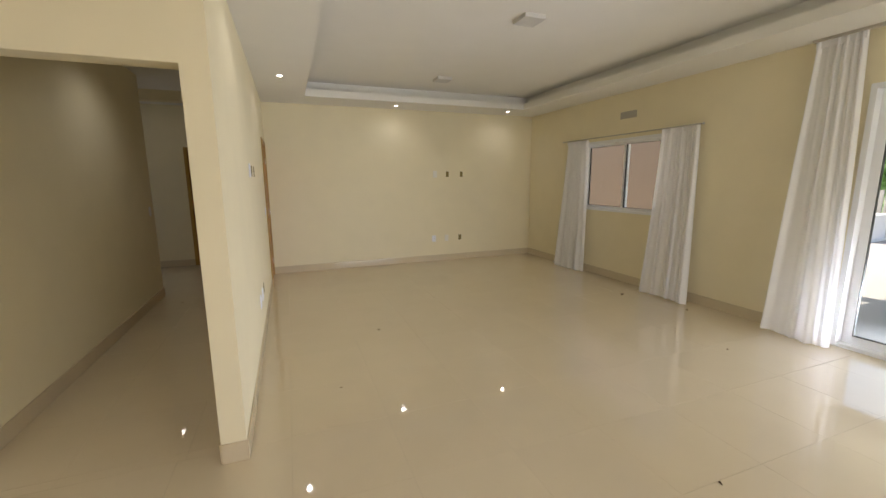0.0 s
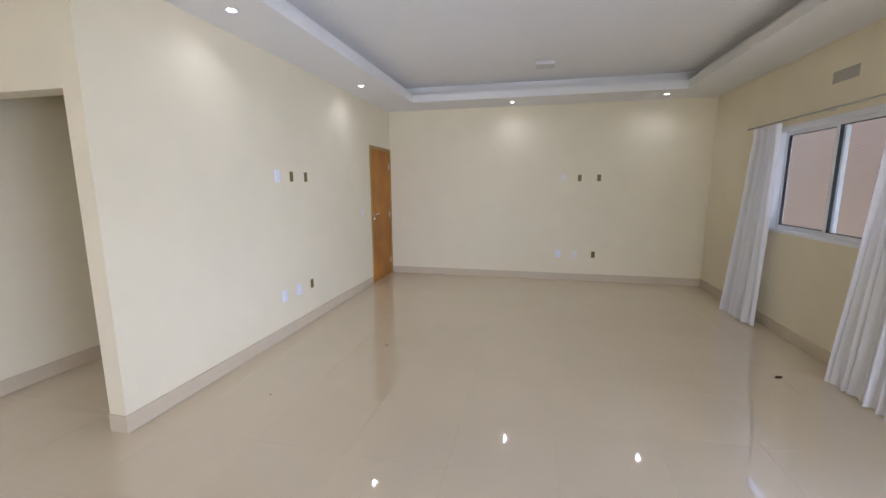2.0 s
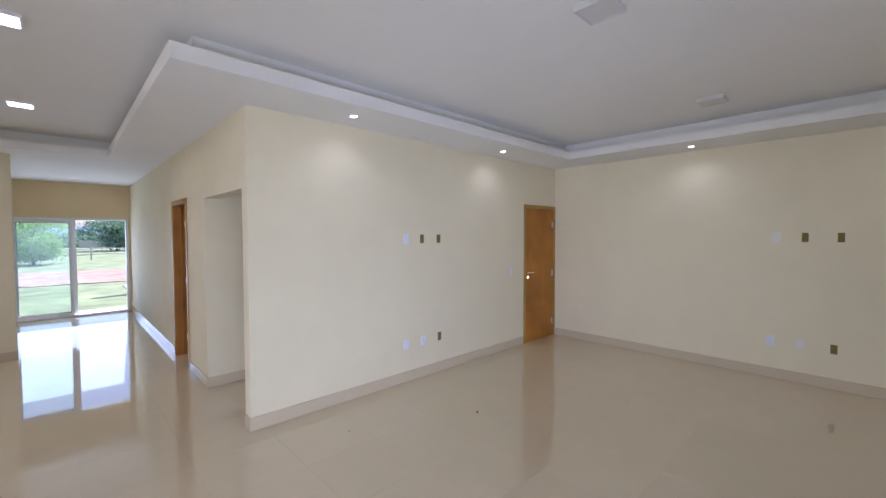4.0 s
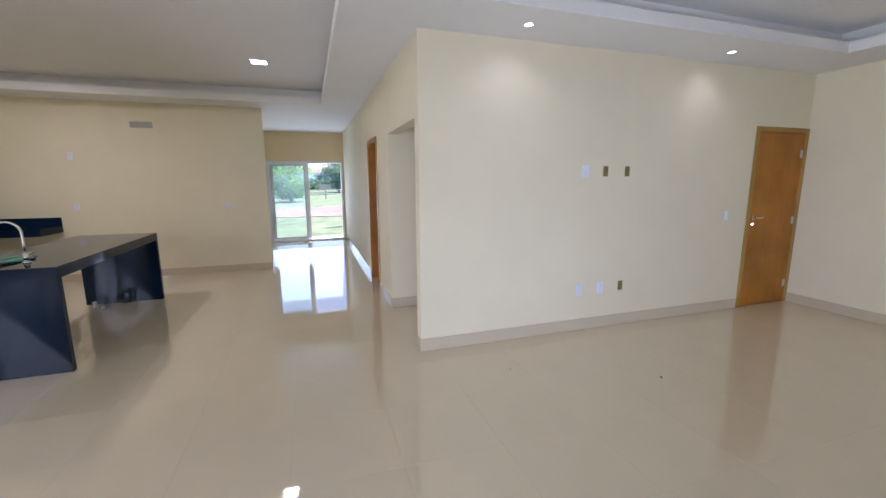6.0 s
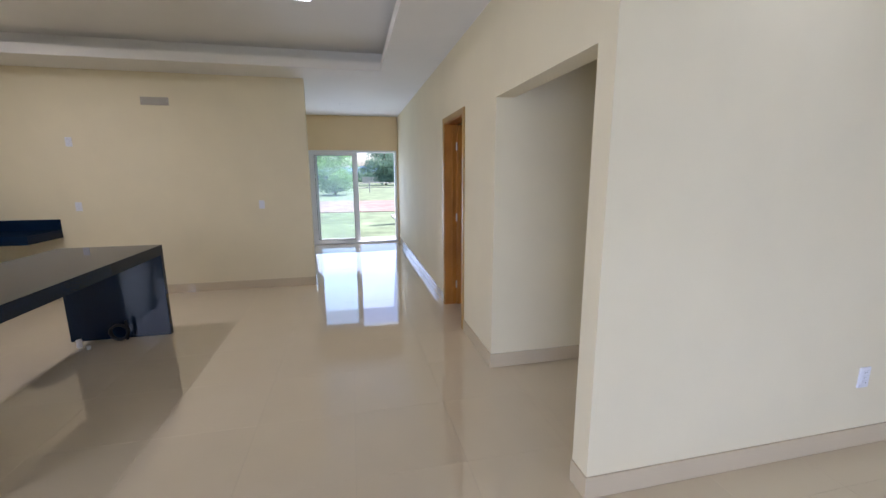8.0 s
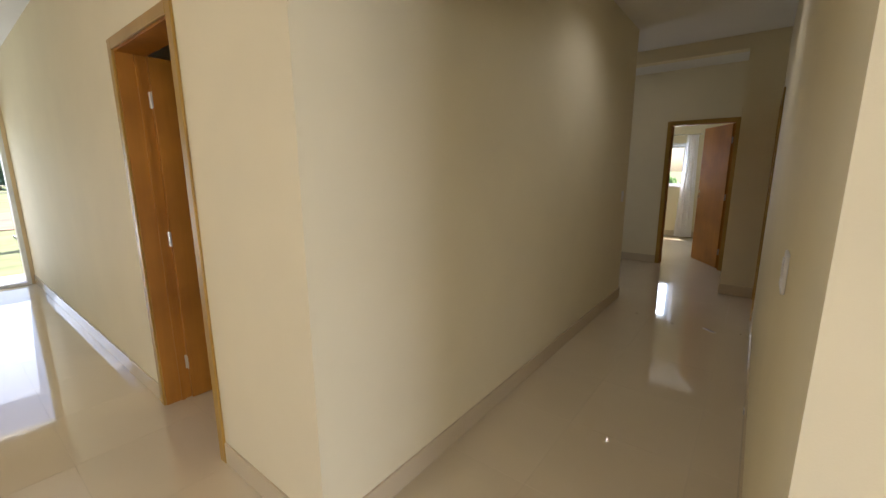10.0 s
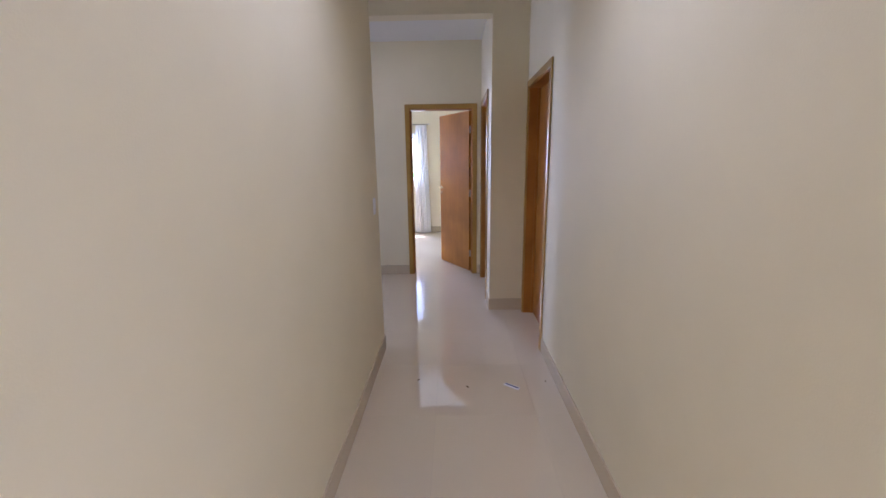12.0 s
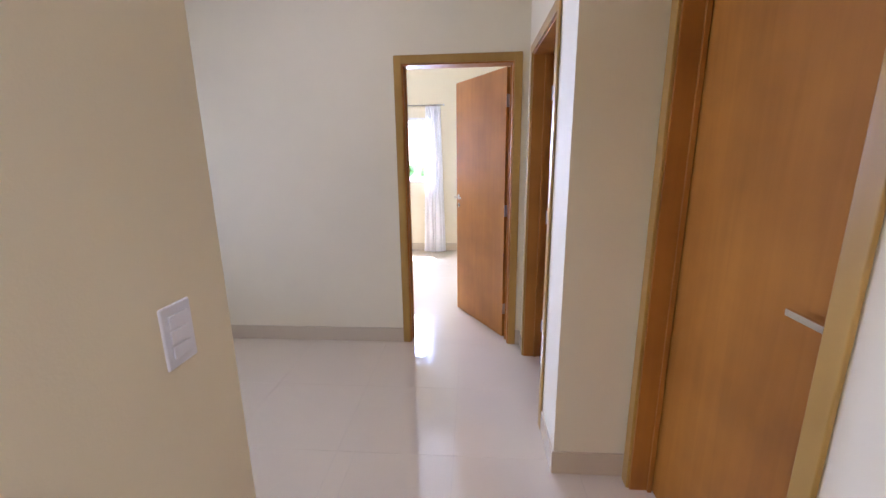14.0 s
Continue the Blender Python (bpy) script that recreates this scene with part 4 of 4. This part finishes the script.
rnd = random.Random(5)
vs, fs = [], []
for k in range(14000):
    p = Vector((-88 + rnd.gauss(0, 1.2), rnd.uniform(-60, 60), rnd.uniform(-0.2, 1.7) * (0.8 + 0.4 * math.sin(rnd.random() * 6))))
    u = Vector((rnd.gauss(0, 1), rnd.gauss(0, 1), rnd.gauss(0, 1))).normalized() * 0.45
    v = u.orthogonal().normalized() * 0.3
    i = len(vs)
    vs += [tuple(p - u), tuple(p + v), tuple(p + u), tuple(p - v)]
    fs.append((i, i + 1, i + 2, i + 3))
me = bpy.data.meshes.new("far_hedge")
me.from_pydata(vs, [], fs)
me.materials.append(LEAF_DARK)
tagged(new("far_hedge", me), "row of dark green bushes in the distance", "hedge", kind="stuff")
bm = box(bmesh.new(), -82.2, -82, 1.0, 60, -0.25, 0.9)
structure("boundary_wall", bm, CONCRETE, "pale boundary wall beyond the field", "wall")
bm = bmesh.new()
n = 60
lo_r, hi_r = [], []
for k in range(n + 1):
    y = -900 + 1800 * k / n
    lo_r.append(bm.verts.new((-1500, y, -5)))
    hi_r.append(bm.verts.new((-1560, y, 26 + 34 * noise.noise(Vector((y * 0.004, 3.0, 0))) + 8 * noise.noise(Vector((y * 0.02, 7.0, 0))))))
for k in range(n):
    bm.faces.new((lo_r[k], lo_r[k + 1], hi_r[k + 1], hi_r[k]))
structure("backdrop_hills", bm, HILL, "low blue hills on the horizon", "hills")

post = thing("porch_post", "pale rendered post beside the concrete path", "post")
part("shaft", box(bmesh.new(), -13.2, -12.9, 0.60, 0.86, -0.22, 2.75, 0.01), CONCRETE, post)

# veranda and yard on the east side
VTILE = material("veranda_tile", (0.30, 0.29, 0.285), 0.5, vary=0.05)
structure("veranda_floor", box(bmesh.new(), 5.17, 9.6, -6.5, 1.4, -0.25, -0.02), VTILE, "beige tiled veranda floor", "floor")
structure("veranda_roof", box(bmesh.new(), 5.17, 9.6, -6.5, 1.4, 2.78, 2.92), CEIL, "white veranda ceiling", "ceiling")
structure("veranda_beam", box(bmesh.new(), 9.35, 9.6, -6.5, 1.4, 2.58, 2.779), BARK, "brown beam at the veranda's edge", "beam")
# unseen upper part added to keep the sky out of the floor's reflections
structure("side_yard_wall", box(bmesh.new(), 6.7, 6.85, 1.5, 9.0, -0.25, 4.0), PINK, "pinkish rendered wall outside the window", "wall")
structure("side_yard_floor", box(bmesh.new(), 5.17, 6.7, 1.41, 9.0, -0.25, -0.03), CONCRETE, "concrete side yard", "path")
structure("yard_paving", box(bmesh.new(), 9.6, 15.2, -7, 8, -0.25, -0.06), VTILE, "pale paving beyond the veranda", "path")
bx = thing("white_framed_box", "white framed low box at the edge of the paving", "box", (14.2, 3.45, -0.06), turn=5)
for b in ((-0.5, 0.5, -0.32, 0.32, 0, 0.06), (-0.5, 0.5, -0.32, 0.32, 0.62, 0.68), (-0.5, -0.42, -0.32, 0.32, 0.06, 0.62), (0.42, 0.5, -0.32, 0.32, 0.06, 0.62)):
    part("frame_bar", box(bmesh.new(), *b, 0.004), ALU, bx)
part("panel", box(bmesh.new(), -0.42, 0.42, -0.28, 0.28, 0.06, 0.62), PLASTIC, bx)
slat = thing("slatted_screen", "yellowish wooden slatted screen in the garden", "fence")
for k in range(16):
    part("slat", box(bmesh.new(), 15.6, 15.64, 1.5 + 0.16 * k, 1.62 + 0.16 * k, -0.25, 1.2, 0.004), FENCE, slat)

# ---- floor tiles, each a piece ----
PX, PY, OX, OY = 0.6065, 0.604, 0.838, 0.115
J = 0.0009


def tile_mesh(name, w, d):
    bm = bmesh.new()
    c = 0.0003
    lo = [(-w / 2, -d / 2), (w / 2, -d / 2), (w / 2, d / 2), (-w / 2, d / 2)]
    hi = [(-w / 2 + c, -d / 2 + c), (w / 2 - c, -d / 2 + c), (w / 2 - c, d / 2 - c), (-w / 2 + c, d / 2 - c)]
    a = [bm.verts.new((x, y, -0.0011)) for x, y in lo]
    b = [bm.verts.new((x, y, -c)) for x, y in lo]
    e = [bm.verts.new((x, y, 0)) for x, y in hi]
    for u, v in ((a, b), (b, e)):
        for k in range(4):
            bm.faces.new((u[k], u[(k + 1) % 4], v[(k + 1) % 4], v[k]))
    bm.faces.new(e)
    me = bpy.data.meshes.new(name)
    bm.to_mesh(me)
    bm.free()
    me.materials.append(TILE)
    return me


meshes = {}


def tile_floor(name, label, x0, x1, y0, y1, dx=0.0, dy=0.0):
    ox, oy = OX + dx, OY + dy
    top = thing(name, label, "floor", kind="structure")
    for i in range(math.floor((x0 - ox) / PX), math.ceil((x1 - ox) / PX)):
        for j in range(math.floor((y0 - oy) / PY), math.ceil((y1 - oy) / PY)):
            a0, a1 = max(x0, ox + i * PX) + J / 2, min(x1, ox + (i + 1) * PX) - J / 2
            b0, b1 = max(y0, oy + j * PY) + J / 2, min(y1, oy + (j + 1) * PY) - J / 2
            if a1 - a0 < 0.01 or b1 - b0 < 0.01:
                continue
            key = (round(a1 - a0, 4), round(b1 - b0, 4))
            if key not in meshes:
                meshes[key] = tile_mesh("tile", *key)
            ob = new("tile", meshes[key])
            ob.parent = top
            ob.location = ((a0 + a1) / 2, (b0 + b1) / 2, 0)


tile_floor("floor_living", "glossy beige porcelain floor tiles of the living room", -0.065, 5.08, OY, 4.99)
tile_floor("floor_kitchen", "glossy beige porcelain floor tiles of the open kitchen", OX - 9 * PX, 5.08, -5.7, OY)
tile_floor("floor_hall", "glossy beige porcelain floor tiles of the hall", -7.85, OX - 9 * PX, -2.78, OY)
Y8 = OY + 0.075 + 8 * PY
tile_floor("floor_corridor", "glossy beige porcelain floor tiles of the corridor", -1.45, -0.065, OY, Y8, dx=0.042, dy=0.075)
tile_floor("floor_side_hall", "glossy beige porcelain floor tiles of the side hall", -4.56, -0.395, Y8, 6.355, dx=0.042, dy=0.075)
tile_floor("floor_side_hall_corner", "glossy beige porcelain floor tiles of the side hall", -4.56, -1.45, 4.02, Y8, dx=0.042, dy=0.075)
tile_floor("floor_store", "glossy beige porcelain floor tiles of a dark room", -4.53, -1.45, OY, 4.02)
tile_floor("floor_bedroom", "glossy beige porcelain floor tiles of the bedroom", -4.56, -0.13, 6.355, 9.56, dx=0.042, dy=0.075)
tile_floor("floor_bath", "glossy beige porcelain floor tiles of a dark room", -0.395, 1.8, 4.99, 6.5)
